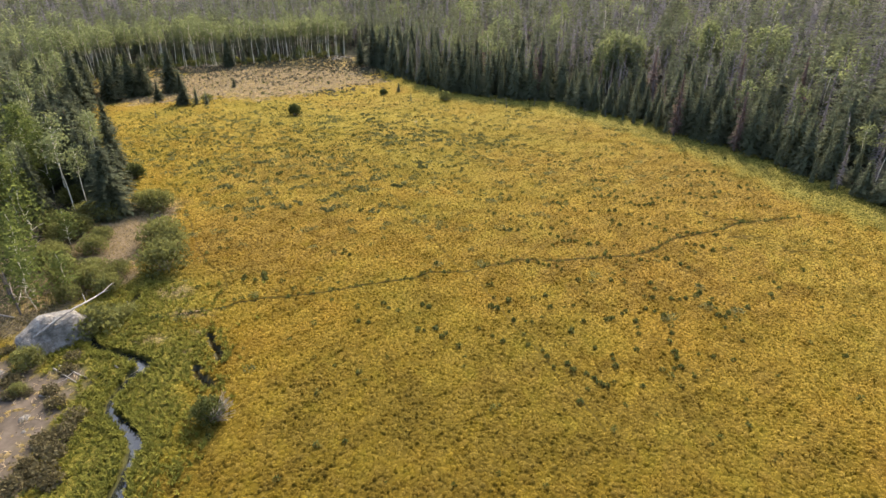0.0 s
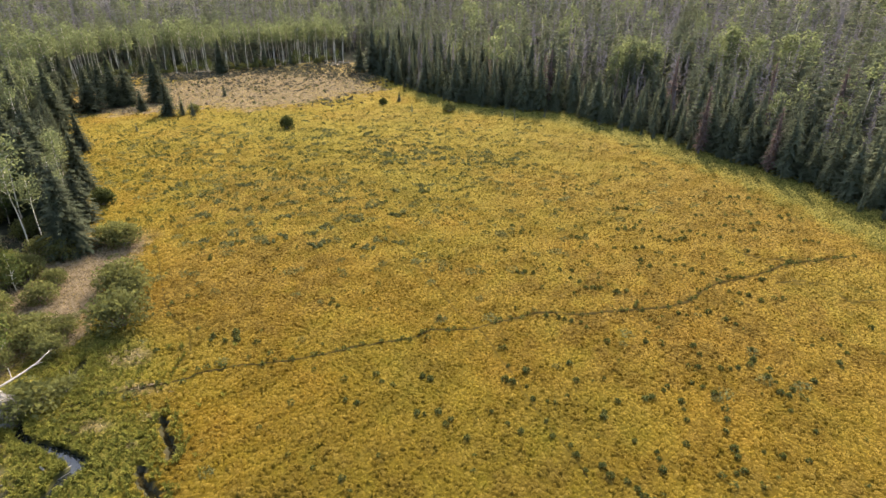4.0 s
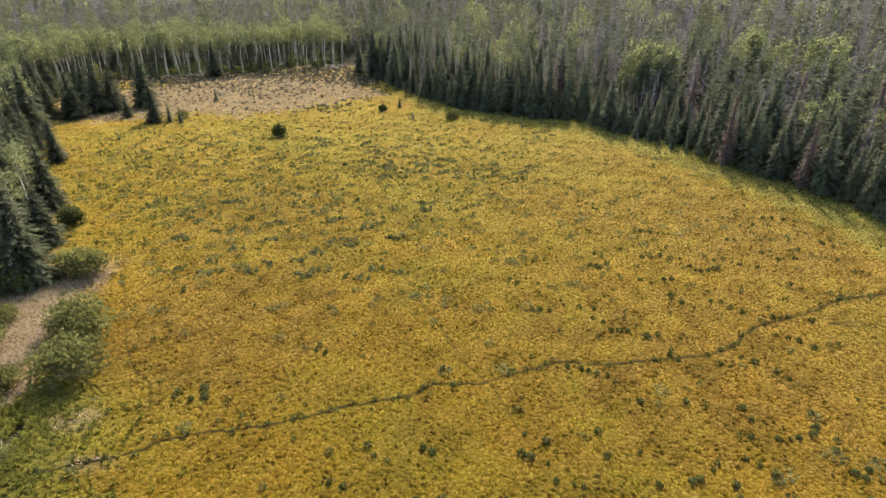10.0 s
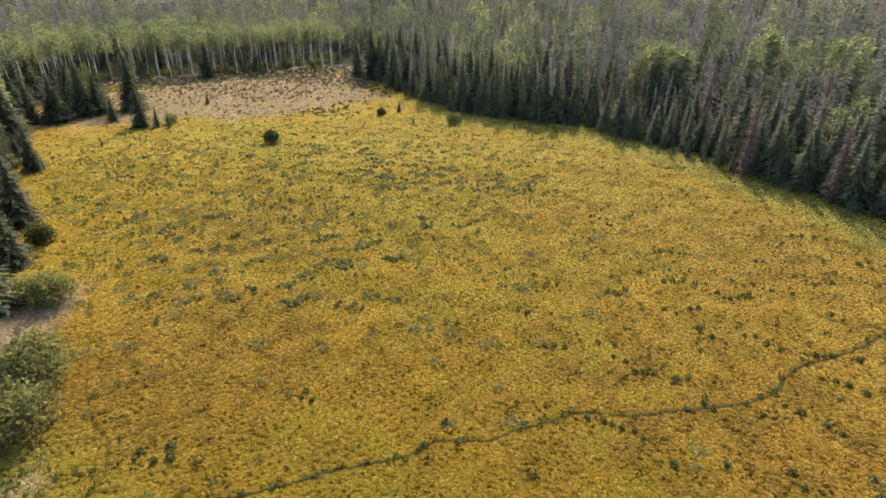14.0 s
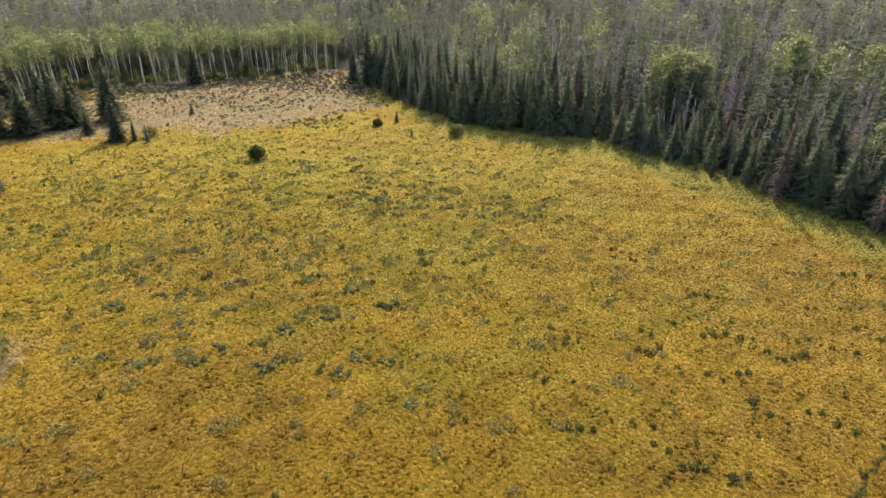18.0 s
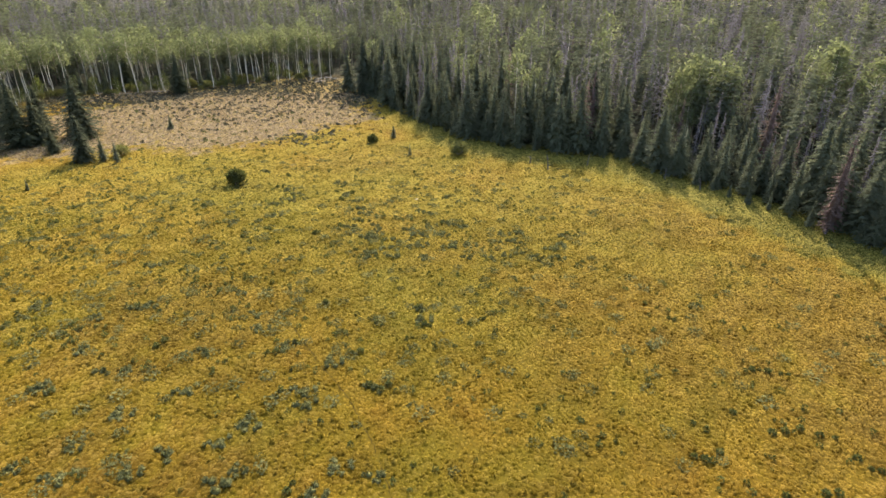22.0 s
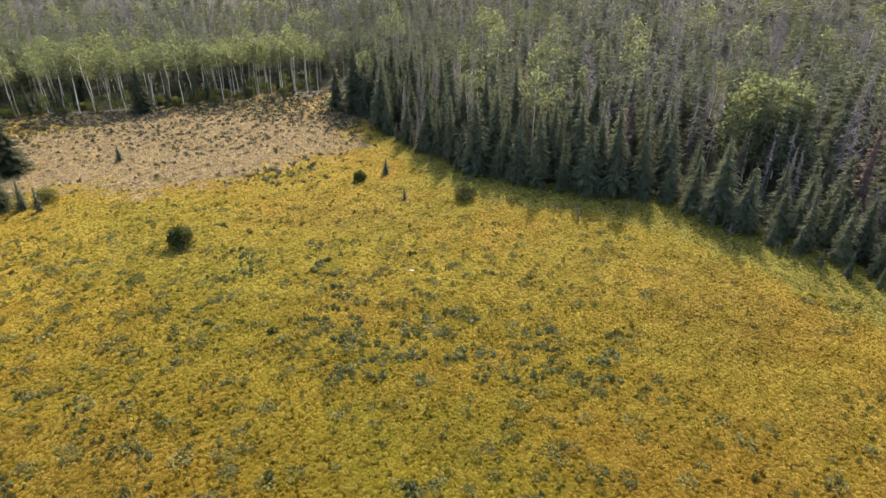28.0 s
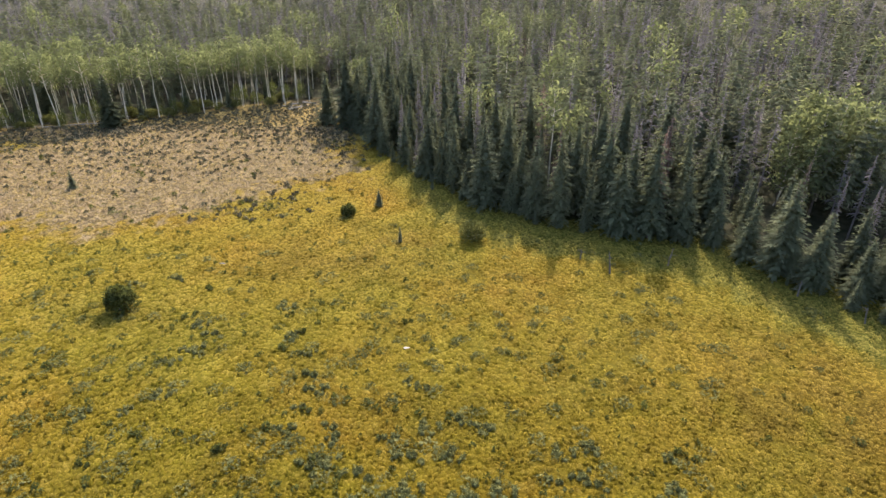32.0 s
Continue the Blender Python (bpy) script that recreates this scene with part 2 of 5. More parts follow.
# trodden soil, darkened to paint in the shade of the worn groove
finish(n, l, ramp(n, l, f, [(0.35, (0.016, 0.013, 0.006)), (0.7, (0.045, 0.034, 0.012))]), 0.95, bump=f, height=0.1, spec=0.0)
M["soil"] = m


# ---- mesh helpers ----
def tri_mesh(name, v, f, mat, smooth=False, **attrs):
    v, f = np.asarray(v, np.float32).reshape(-1, 3), np.asarray(f, np.int32)
    k = f.shape[1]
    me = bpy.data.meshes.new(name)
    me.vertices.add(len(v))
    me.vertices.foreach_set("co", v.ravel())
    me.loops.add(f.size)
    me.loops.foreach_set("vertex_index", f.ravel())
    me.polygons.add(len(f))
    me.polygons.foreach_set("loop_start", np.arange(0, f.size, k, dtype=np.int32))
    if smooth:
        me.polygons.foreach_set("use_smooth", np.ones(len(f), bool))
    for key, val in attrs.items():
        a = me.attributes.new(key, "FLOAT", "POINT")
        a.data.foreach_set("value", np.asarray(val, np.float32))
    me.update(calc_edges=True)
    me.materials.append(mat)
    return me


def part(name, me, parent, label=""):
    ob = new(name, me)
    ob.parent = parent
    return tagged(ob, label)


class Soup:
    """Collects vertices and triangles of many small pieces."""

    def __init__(self):
        self.v, self.f, self.t, self.n = [], [], [], 0

    def add(self, v, f, tint=None):
        v = np.asarray(v, float).reshape(-1, 3)
        self.v.append(v)
        self.f.append(np.asarray(f, np.int64).reshape(-1, 3) + self.n)
        self.t.append(np.full(len(v), 0.5 if tint is None else tint) if np.ndim(tint) == 0 or tint is None else tint)
        self.n += len(v)

    def arrays(self):
        return np.concatenate(self.v), np.concatenate(self.f), np.concatenate(self.t)

    def mesh(self, name, mat, smooth=False):
        v, f, t = self.arrays()
        return tri_mesh(name, v, f, mat, smooth, tint=t)


def tube(points, radii, sides=6):
    """A tapered tube along points, as vertices and triangles."""
    pts, k = np.asarray(points, float), sides
    rings = []
    for i, p in enumerate(pts):
        d = pts[min(i + 1, len(pts) - 1)] - pts[max(i - 1, 0)]
        d = d / (np.linalg.norm(d) + 1e-9)
        u = np.cross(d, (0.3, 0.9, 0.1) if abs(d[1]) < 0.9 else (1, 0, 0))
        u /= np.linalg.norm(u)
        w = np.cross(d, u)
        a = np.arange(k) * 2 * np.pi / k
        rings.append(p + radii[i] * (np.cos(a)[:, None] * u + np.sin(a)[:, None] * w))
    v = np.concatenate(rings + [pts[-1:]])
    f = []
    for i in range(len(pts) - 1):
        for j in range(k):
            a, b, c, d = i * k + j, i * k + (j + 1) % k, (i + 1) * k + j, (i + 1) * k + (j + 1) % k
            f += [(a, b, d), (a, d, c)]
    top = (len(pts) - 1) * k
    f += [(top + j, top + (j + 1) % k, len(v) - 1) for j in range(k)]
    return v, np.array(f)


def leaf_cards(centres, size, g):
    """Small bent leaf sprays (two triangles each) with random turns, at the given centres."""
    c = np.asarray(centres)
    k = len(c)
    u = g.normal(size=(k, 3))
    u /= np.linalg.norm(u, axis=1)[:, None]
    w = np.cross(u, g.normal(size=(k, 3)))
    w /= np.linalg.norm(w, axis=1)[:, None]
    s = (size * g.uniform(0.6, 1.35, k))[:, None]
    fold = np.cross(u, w) * s * 0.25
    v = np.stack([c - u * s, c + w * s * 0.55 + fold, c + u * s, c - w * s * 0.6 + fold], 1).reshape(-1, 3)
    i = np.arange(k)[:, None] * 4
    f = np.concatenate([i + [0, 1, 2], i + [0, 2, 3]])
    return v, f


def conifer_crown(height, radius, whorls, per, g, sprays=5, base=0.06, power=0.75, size=1.0, core=True):
    """Boughs in whorls, each with needle sprays set along both of its sides like the barbs of a feather."""
    org, out, half, tint = [], [], [], []
    for i in range(whorls):
        q = max(0.0, (i + g.uniform(-0.45, 0.45)) / whorls)
        z = height * (base + (0.985 - base) * q)
        r0 = radius * max(0.04, (1 - q) ** power) * (0.65 + 0.35 * min(1, (q + 0.05) * 6))
        k = max(3, int(round(per * (0.4 + 0.7 * (1 - q)))))
        lift = 0.35 * (q > 0.75)
        for j in range(k):
            a = (j + g.uniform(-0.45, 0.45)) * 2 * np.pi / k + i * 1.1
            r = r0 * g.uniform(0.62, 1.15)
            d, e = np.array((math.cos(a), math.sin(a), 0)), np.array((-math.sin(a), math.cos(a), 0))
            droop, tone = g.uniform(0.2, 0.55) * (1.1 - 0.9 * q) - lift, g.uniform(0, 1)
            m = max(2, int(round(sprays * (0.4 + 0.6 * (1 - q)))))
            t = np.repeat(np.linspace(0.28, 0.97, m), 2) + g.uniform(-0.05, 0.05, 2 * m)
            side = np.tile((-1.0, 1.0), m)
            ang = g.uniform(0.35, 1.0, 2 * m) * (1.15 - 0.6 * t)
            o = d * np.cos(ang)[:, None] + e * (side * np.sin(ang))[:, None] + np.stack([np.zeros(2 * m), np.zeros(2 * m), g.normal(-0.28, 0.22, 2 * m)], 1)
            ln = (0.2 + 0.34 * r * (1.15 - t)) * g.uniform(0.75, 1.3, 2 * m) * size
            org.append(d * (r * t)[:, None] + np.stack([np.zeros(2 * m), np.zeros(2 * m), z - droop * r * t * t * 0.9 + 0.12 * r], 1))
            out.append(o * ln[:, None])
            half.append(0.05 * size + ln * 0.24)
            tint.append(0.7 * tone + 0.3 * g.uniform(size=2 * m))
    org, out, half, tint = np.concatenate(org), np.concatenate(out), np.concatenate(half)[:, None], np.concatenate(tint)
    wv = np.cross(out, (0, 0, 1.0)) + g.normal(0, 0.16, out.shape)
    wv /= np.linalg.norm(wv, axis=1)[:, None]
    v = np.stack([org - wv * half - out * 0.15, org + wv * half - out * 0.15, org + out], 1).reshape(-1, 3)
    s = Soup()
    s.add(v, np.arange(len(v)).reshape(-1, 3), np.repeat(tint, 3))
    # added inner hull closes gaps; its dark tint paints the crown's inner shade
    if core:
        ring = np.arange(7) * 2 * np.pi / 7
        levels = [(base + 0.02, 0.3), (base + 0.12, 0.46), (0.45, 0.44), (0.72, 0.36), (0.92, 0.2)]
        hull = np.array([(math.cos(a) * radius * (1 - q) ** power * k * g.uniform(0.7, 1.2), math.sin(a) * radius * (1 - q) ** power * k * g.uniform(0.7, 1.2), height * q + g.uniform(-0.2, 0.2)) for q, k in levels for a in ring])
        s.add(hull, [t for i in range(4) for j in range(7) for t in ((i * 7 + j, i * 7 + (j + 1) % 7, i * 7 + 7 + j), (i * 7 + (j + 1) % 7, i * 7 + 7 + (j + 1) % 7, i * 7 + 7 + j))], 0.2)
    s.add([(0, 0, height), (0.10, 0, height * 0.92), (-0.06, 0.09, height * 0.92), (-0.06, -0.09, height * 0.92)], [(0, 1, 2), (0, 2, 3), (0, 3, 1)])
    return s


def dead_crown(height, radius, count, g, base=0.12):
    s = Soup()
    for i in range(count):
        q = (i + g.uniform(0, 1)) / count
        z, a = height * (base + (0.97 - base) * q), g.uniform(0, 2 * np.pi)
        r = radius * (1.05 - q) ** 0.7 * g.uniform(0.45, 1.15)
        d, e = np.array((math.cos(a), math.sin(a), 0)), np.array((-math.sin(a), math.cos(a), 0))
        up = np.array((0, 0, 1.0))
        w = g.uniform(0.035, 0.075)
        b0, t = up * z, d * r + up * (z - r * g.uniform(0.1, 0.5))
        mid = (b0 + t) / 2 + up * 0.05
        tw = d * r * 0.75 + e * g.uniform(-0.5, 0.5) * r - up * (r * 0.55 - z)
        s.add([b0 - up * w, b0 + up * w, t, mid + up * w * 1.4, tw, mid - up * w * 1.4], [(0, 2, 1), (3, 4, 5)], g.uniform(0, 1))
    return s


def trunk_points(height, bend, g, k=6):
    x, y = np.cumsum(g.normal(0, bend, k)), np.cumsum(g.normal(0, bend, k))
    x, y = x - x[0], y - y[0]
    return np.stack([x, y, np.linspace(-0.3, height, k)], 1)


def aspen_parts(height, g, clusters=15, per=46, size=0.3, start=0.48, spread=1.9):
    """The trunk, a list of its limbs, and the leaf clumps of the crown."""
    tp = trunk_points(height * 0.96, 0.16, g)
    wood, limbs, leaves = Soup(), [], Soup()
    r0 = 0.0075 * height + 0.015
    wood.add(*tube(tp, np.linspace(r0, 0.03, len(tp))))
    for i in range(clusters):
        q = start + (1.0 - start) * (i + g.uniform(0.2, 0.9)) / clusters
        a = i * 2.4 + g.uniform(-0.5, 0.5)
        axis = np.array([np.interp(q, np.linspace(0, 1, len(tp)), tp[:, k]) for k in range(3)])
        prof = math.sin(min(1.0, (q - start) / (1 - start) * 0.9 + 0.18) * math.pi) ** 0.6
        r = spread * prof * g.uniform(0.35, 1.0)
        c = axis + np.array((math.cos(a) * r, math.sin(a) * r, 0.25 * r + g.uniform(-0.3, 0.3)))
        if r > 0.5:
            limbs.append(tube([axis - (0, 0, 0.35 * r), (axis + c) / 2 - (0, 0, 0.1), c], [0.05, 0.03, 0.012], 4))
        p = g.normal(size=(per, 3)) * np.array((0.62, 0.62, 0.5)) * (0.75 + 0.25 * spread / 1.9)
        leaves.add(*leaf_cards(c + p, size, g), tint=g.uniform(0, 1))
    return wood, limbs, leaves


def limb_pieces(limbs):
    return [("limb", tri_mesh("limb", v, f, M["aspen_bark"], True)) for v, f in limbs]


def shrub_parts(radius, height, g, clusters=22, per=48, size=0.18):
    """Stems that fan out from the base, and a crown of overlapping leafy lobes, dense outside and hollow within."""
    wood, leaves = Soup(), Soup()
    for i in range(clusters):
        a, q = i * 2.399, math.sqrt((i + 0.5) / clusters) * 0.82
        top = height * (0.92 - 0.62 * q ** 2.0) * g.uniform(0.8, 1.08)
        c = np.array((math.cos(a) * radius * q, math.sin(a) * radius * q, top * 0.7))
        wood.add(*tube([c * (0.12, 0.12, 0) + (0, 0, -0.1), c * (0.55, 0.55, 0.5), c], [0.035, 0.025, 0.012], 4))
        p = g.normal(size=(per, 3))
        p *= (g.uniform(0.6, 1.05, per) / np.linalg.norm(p, axis=1))[:, None]
        p[:, 2] = np.where(p[:, 2] < -0.8, -p[:, 2], p[:, 2])
        p = c + p * np.array((0.4 * radius, 0.4 * radius, 0.3 * height)) * g.uniform(0.75, 1.15)
        p[:, 2] = np.maximum(p[:, 2], g.uniform(0.05, 0.3, per))
        leaves.add(*leaf_cards(p, size, g), tint=np.repeat(np.clip(g.uniform(0, 0.75) + g.uniform(0, 0.35, per), 0, 1), 4))
    return wood, leaves


# ---- plan of the place ----
EDGE = np.array([(98, -80), (86, 0), (79, 35), (73, 60), (67.5, 77), (64, 86), (60, 103), (54, 116), (48, 127), (42, 138.5), (37, 145), (31, 153),
                 (20, 157), (10, 161), (4, 166), (-4, 175.5), (-11, 187), (-19, 205), (-28, 215), (-36, 239), (-50, 232), (-63, 222.5), (-76, 214),
                 (-90, 209), (-108, 204), (-108, 172), (-96, 154), (-84, 140), (-78, 128), (-70, 116), (-60, 101), (-52, 88), (-47, 77), (-43, 66),
                 (-42, 57), (-41, 48), (-40, 38), (-39, 25), (-42, 0), (-52, -80)], float)
STRAW = np.array([(-58, 160), (-68, 156), (-76, 150.5), (-86, 148), (-99, 158), (-100, 174), (-88, 190), (-78, 199), (-60, 208), (-43, 206), (-29, 202), (-17, 183), (-28, 174), (-35, 165), (-43, 160), (-50, 155)], float)
STRAW_PATH = np.array([(-41, 57), (-45, 70), (-45, 76), (-42, 76), (-38, 66), (-35, 56)], float)
DIRT = np.array([(-30.5, 40.5), (-31, 37), (-30.8, 34), (-29.5, 30.5), (-28.6, 25), (-60, 20), (-60, 48), (-38, 41)], float)
CREEK = np.array([(-21.4, 22), (-21.8, 27.4), (-22.1, 28.6), (-22.4, 30.1), (-22.5, 31.7), (-23.7, 33.4), (-25.7, 34.9), (-26.7, 35.7), (-27.1, 37.3),
                  (-27.0, 38.8), (-26.7, 40.2), (-26.3, 41.8), (-28.5, 43.0), (-31.7, 43.8), (-33.6, 45.6), (-34.0, 47.6), (-31.9, 49.2), (-32.2, 50.8), (-32.5, 53.4)], float)
CUTS = [np.array(c, float) for c in ([(-22.2, 46.2), (-21.4, 44.6), (-20.3, 43.2), (-20.0, 42.3)], [(-21.7, 41.2), (-21.3, 40.2), (-20.3, 39.4), (-19.3, 38.6)])]
TRAILS = [np.array(c, float) for c in (
    [(-31, 47), (-28.5, 48.9), (-22.6, 50.9), (-21, 52.2), (-18.4, 52.8), (-15, 53.3), (-11.3, 54.5), (-8.2, 55.9), (-4.8, 56.7), (-2.3, 57.5), (-1.4, 58.6), (3.1, 58.9), (5, 59.9), (7.5, 60.8), (10, 61.8), (12, 61.8), (14.3, 61.4), (16.8, 61.8), (19.3, 62.2), (21.9, 62.7), (24.6, 63.3), (26.1, 63.9), (27.8, 65.1), (29.2, 66.6), (31.3, 68), (33, 68.7), (36.4, 69.9), (38.7, 70.9), (40.7, 72.3), (43, 73.2), (45.1, 73.7), (45.2, 73.6), (48.4, 74.5), (51.9, 75.1)],
    [(13, 33), (11.9, 36.4), (10.9, 38.9), (9, 44), (8, 46.4), (6.8, 50.1), (5.6, 53.5), (4, 58.3), (1.8, 61.5), (0.2, 65.8), (-2.2, 70.6), (-4, 76), (-6.2, 81.8), (-8.9, 87), (-11.8, 90.9), (-14, 94.2), (-16.6, 98), (-19, 101.6), (-23.3, 106.7)],
    [(-37.5, 78), (-34.5, 73), (-32.6, 69.3), (-29.6, 63.6), (-27, 60), (-24.9, 58.4), (-23.5, 55), (-24.2, 51.5)],
    [(37.6, 76.5), (38.8, 75), (40.8, 74.4), (42.5, 74)],
    [(38.8, 68.4), (40.1, 68), (41.4, 67.8)],
    [(38.4, 68.3), (41.2, 68.8), (44, 67.8)],
    [(44.1, 65.5), (44.2, 64), (47.6, 64.6), (49.6, 64.2), (52.9, 62.5)])]
SHRUBS_EAST = [(24.2, 82.9), (25.3, 83.1), (26, 83.1), (26.6, 83.4), (27.6, 82.6), (28.7, 82.4), (32.8, 82.1), (33.9, 82.3), (34.6, 81.4), (35.3, 80.9), (37.1, 80.1), (29.1, 80.4), (29.4, 79.4), (30, 79.2), (30.9, 79.4), (31.7, 79.8), (32.3, 80), (38.7, 83.9), (39.5, 84.1), (40.8, 84.5), (43.6, 85), (44.9, 85.4), (40.7, 82.4), (41.5, 82.7), (43, 82.7), (25.6, 90.3), (26.3, 90.5), (27.5, 90.2), (28.6, 90), (29.2, 89.9), (45.3, 95.3), (46, 95.3), (46.6, 95.3), (48, 94.8), (48.8, 94.8), (49.4, 94.4)]
SHRUBS_MIDDLE = [(37.8, 87.9), (37, 88), (49, 87.6), (49.1, 87), (49.8, 86.2), (49, 79.3), (48.1, 79.4), (25.9, 77.4), (25, 77.3), (22.2, 77.2), (24.5, 73.7), (24.2, 72.9), (25.1, 72.2), (28.4, 72.6), (29.3, 72.4), (29.8, 71.2), (30.7, 70.3), (31.8, 69), (34.8, 69.5), (33.4, 69.5), (37.4, 69.1), (36.8, 68.7), (32.1, 66.3), (33, 65.9), (33.7, 65.3), (34.6, 64.3), (27.1, 62.8), (27.9, 62), (25.4, 61.3), (24.6, 61.6), (20.6, 63), (22.5, 65.5), (19.4, 65.9), (20.5, 66.1)]
SHRUBS_TRAIL = [(17, 66.7), (17.8, 66.7), (16.2, 66.8), (18.9, 67.7), (14.9, 69), (15.8, 68.3), (12.3, 72.4), (12.4, 71.4), (14, 71.1), (15.4, 70.8), (8.9, 70.6), (9.8, 70.6), (10.8, 70.4), (8, 76.3), (10.4, 76), (19.4, 81), (18, 80.2), (17.3, 80.5), (18.6, 84), (22.2, 85.1), (13.3, 87.4), (10.8, 61.2), (12, 60.9), (12.6, 60.6), (13.2, 60.2), (14.1, 59.9), (21, 62.1), (29.1, 60.6), (29.7, 59.6), (43, 73.6), (42.4, 73.2)]
SHRUBS_SOUTH = [(-2, 46.7), (-1.4, 46.6), (-0.3, 46.8), (0.7, 46), (0.3, 45.4), (4, 46.9), (5.2, 45.6), (6.1, 44.7), (1.9, 43.9), (2.4, 42.2), (-1, 51.1), (-5.8, 51.6), (-5.2, 50.6), (-8, 48.2), (-7, 47.8), (-11.9, 63.2), (-11, 62.9), (-7, 40.2), (-6.3, 39), (-7, 32), (5.5, 50.9), (6.1, 50.6), (6, 52.9), (7.5, 52.1), (7.3, 50.1), (7.6, 48.5), (8.8, 48.2), (10.5, 48.8), (8.5, 44.3), (9.7, 43.3), (9.9, 42.3), (10.3, 41), (11.6, 41.3), (11.9, 40.4), (13, 40), (13.5, 39.3), (13.8, 38.7)]
SHRUBS_RUT = [(14.3, 38.3), (15.1, 38.8), (11.6, 36.3), (17.4, 38.3), (14.6, 48.2), (17, 48.5), (17.6, 48.7), (18.9, 49.6), (19.4, 50.1), (14.2, 51.1), (13.2, 47), (13, 46.4), (11.6, 53.2), (11.7, 50.8), (15.9, 56.6), (19.6, 56.6), (21.1, 56.6), (21, 56), (19.9, 48.2), (19.8, 47.3), (19.5, 46), (14.7, 43.9), (16, 42.7), (15.9, 42), (15.8, 40.9), (18.5, 43.5), (24, 56), (24, 54.6), (23.1, 52.7), (21.7, 50.6), (22.4, 50), (23, 49.1), (25.1, 52.6), (26, 52.6), (26.7, 52.7), (27.9, 53), (29.2, 55.4), (28.6, 53.8)]
SHRUBS_SOUTH_EAST = [(28.7, 51.4), (29, 50.6), (28.7, 49.3), (29.2, 48.9), (29.9, 49.6), (31, 50.6), (30.5, 48.4), (28.4, 47.1), (32.5, 50.8), (22.7, 46), (22, 44.7), (21.9, 43), (21.8, 42.2), (21.6, 40.8), (21, 40.7), (24, 42.7), (25.1, 42.2), (26.8, 41.8), (29, 44.7), (34, 57), (36.9, 57.1), (38.1, 56.2), (37.9, 54.8), (36.3, 53.4), (40.4, 50.9), (43.1, 59.1), (42.6, 49.1), (37.5, 42.5)]
SAGE_NORTH = [(-18, 138.4), (-16, 132.8), (-13.9, 130.4), (-12.3, 125.6), (-12.9, 123.2), (-10.1, 121.1), (-9.8, 119.8), (-12.9, 127.2), (-13.8, 121.1), (-5.8, 120.2), (-4, 118.3), (-2.7, 121.2), (-0.6, 122.3), (1.2, 121.5), (-4.4, 126.5), (-3.1, 125.7), (-9.7, 113.3), (-7.7, 114.3), (-5.3, 114.6), (-10.4, 112.1), (-7.2, 112.1), (-3.4, 111.7), (-0.1, 115.2), (2.4, 115.5), (1.8, 112.2), (-3.8, 115.4), (-0.9, 118.4), (7, 118.8), (9.3, 119.1), (8.8, 115.9), (6.2, 116.1), (7.9, 116.7), (14.7, 118.2), (14.2, 115.4), (12.7, 114.6), (8.7, 112.8), (6.7, 112.3), (10.5, 112.1), (12.9, 111.9), (4.7, 111.8), (-10, 117.9), (-7.6, 116.8), (-11.1, 117.3)]
SAGE_WEST = [(-31.4, 100.4), (-32.6, 99.9), (-35.8, 98.2), (-35.2, 109.2), (-17.6, 81.6), (-15.9, 83.4), (-19.8, 99), (-18.6, 96.4), (-23, 103.4), (-15.8, 93.2), (-15, 94.1), (-12.6, 87.4), (-12, 85.7), (-6.8, 87.8), (-3.2, 100.2), (-2.9, 98.1), (-10.7, 91.2), (-22.9, 92.7), (-28.5, 89.8), (-30.7, 89.8), (-34.4, 87.5), (-26.3, 84.6), (-22.3, 87.3), (-21.1, 80.5), (-15.3, 79), (-9.4, 77.1), (-8.2, 79.3), (-5.8, 78.6), (-34.3, 92.6), (-43.2, 98.2), (-42.8, 100.3), (-16.5, 78), (-28, 81), (-22.7, 78.7), (-27.5, 78.2), (-31.1, 78.9)]
SAGE_FAR = [(-31.7, 144), (-25.4, 134.8), (-23.6, 133.2), (-24.6, 130.7), (-25.8, 128.9), (-24.8, 124.6), (-26.8, 122.6), (-30, 122), (-36.3, 142.8)]


def seg_dist(p, line, closed=False):
    """Distance of points p (n, 2) from a polyline."""
    a = line
    b = np.roll(line, -1, 0) if closed else line[1:]
    a = a if closed else line[:-1]
    best = np.full(len(p), 1e9)
    for s, e in zip(a, b):
        d = e - s
        t = np.clip(((p - s) @ d) / (d @ d), 0, 1)
        best = np.minimum(best, np.hypot(*(p - s - t[:, None] * d).T))
    return best


def inside(p, poly):
    x, y = p.T
    r = np.zeros(len(p), bool)
    for (x0, y0), (x1, y1) in zip(poly, np.roll(poly, -1, 0)):
        if y0 != y1:
            r ^= ((y0 > y) != (y1 > y)) & (x < (x1 - x0) * (y - y0) / (y1 - y0) + x0)
    return r


def beyond(p, poly=EDGE):
    """Signed distance: positive outside the polygon."""
    return seg_dist(p, poly, True) * np.where(inside(p, poly), -1, 1)


def smooth(x, a, b):
    t = np.clip((x - a) / (b - a), 0, 1)
    return t * t * (3 - 2 * t)


WAVES = [(rng.uniform(0, 2 * np.pi), rng.uniform(0, 2 * np.pi), k) for k in (0.035, 0.05, 0.08, 0.13, 0.2, 0.31, 0.5, 0.8, 1.3, 1.9, 2.7) for _ in range(3)]


def rolling(p, lo, hi):
    """Smooth pseudo-random relief of about unit height from waves of the given wavenumbers (cycles a metre)."""
    s, c = np.zeros(len(p)), 0
    for a, ph, k in WAVES:
        if lo <= k <= hi:
            s += np.sin(2 * np.pi * k * (p[:, 0] * math.cos(a) + p[:, 1] * math.sin(a)) + ph)
            c += 1
    return s / math.sqrt(c)


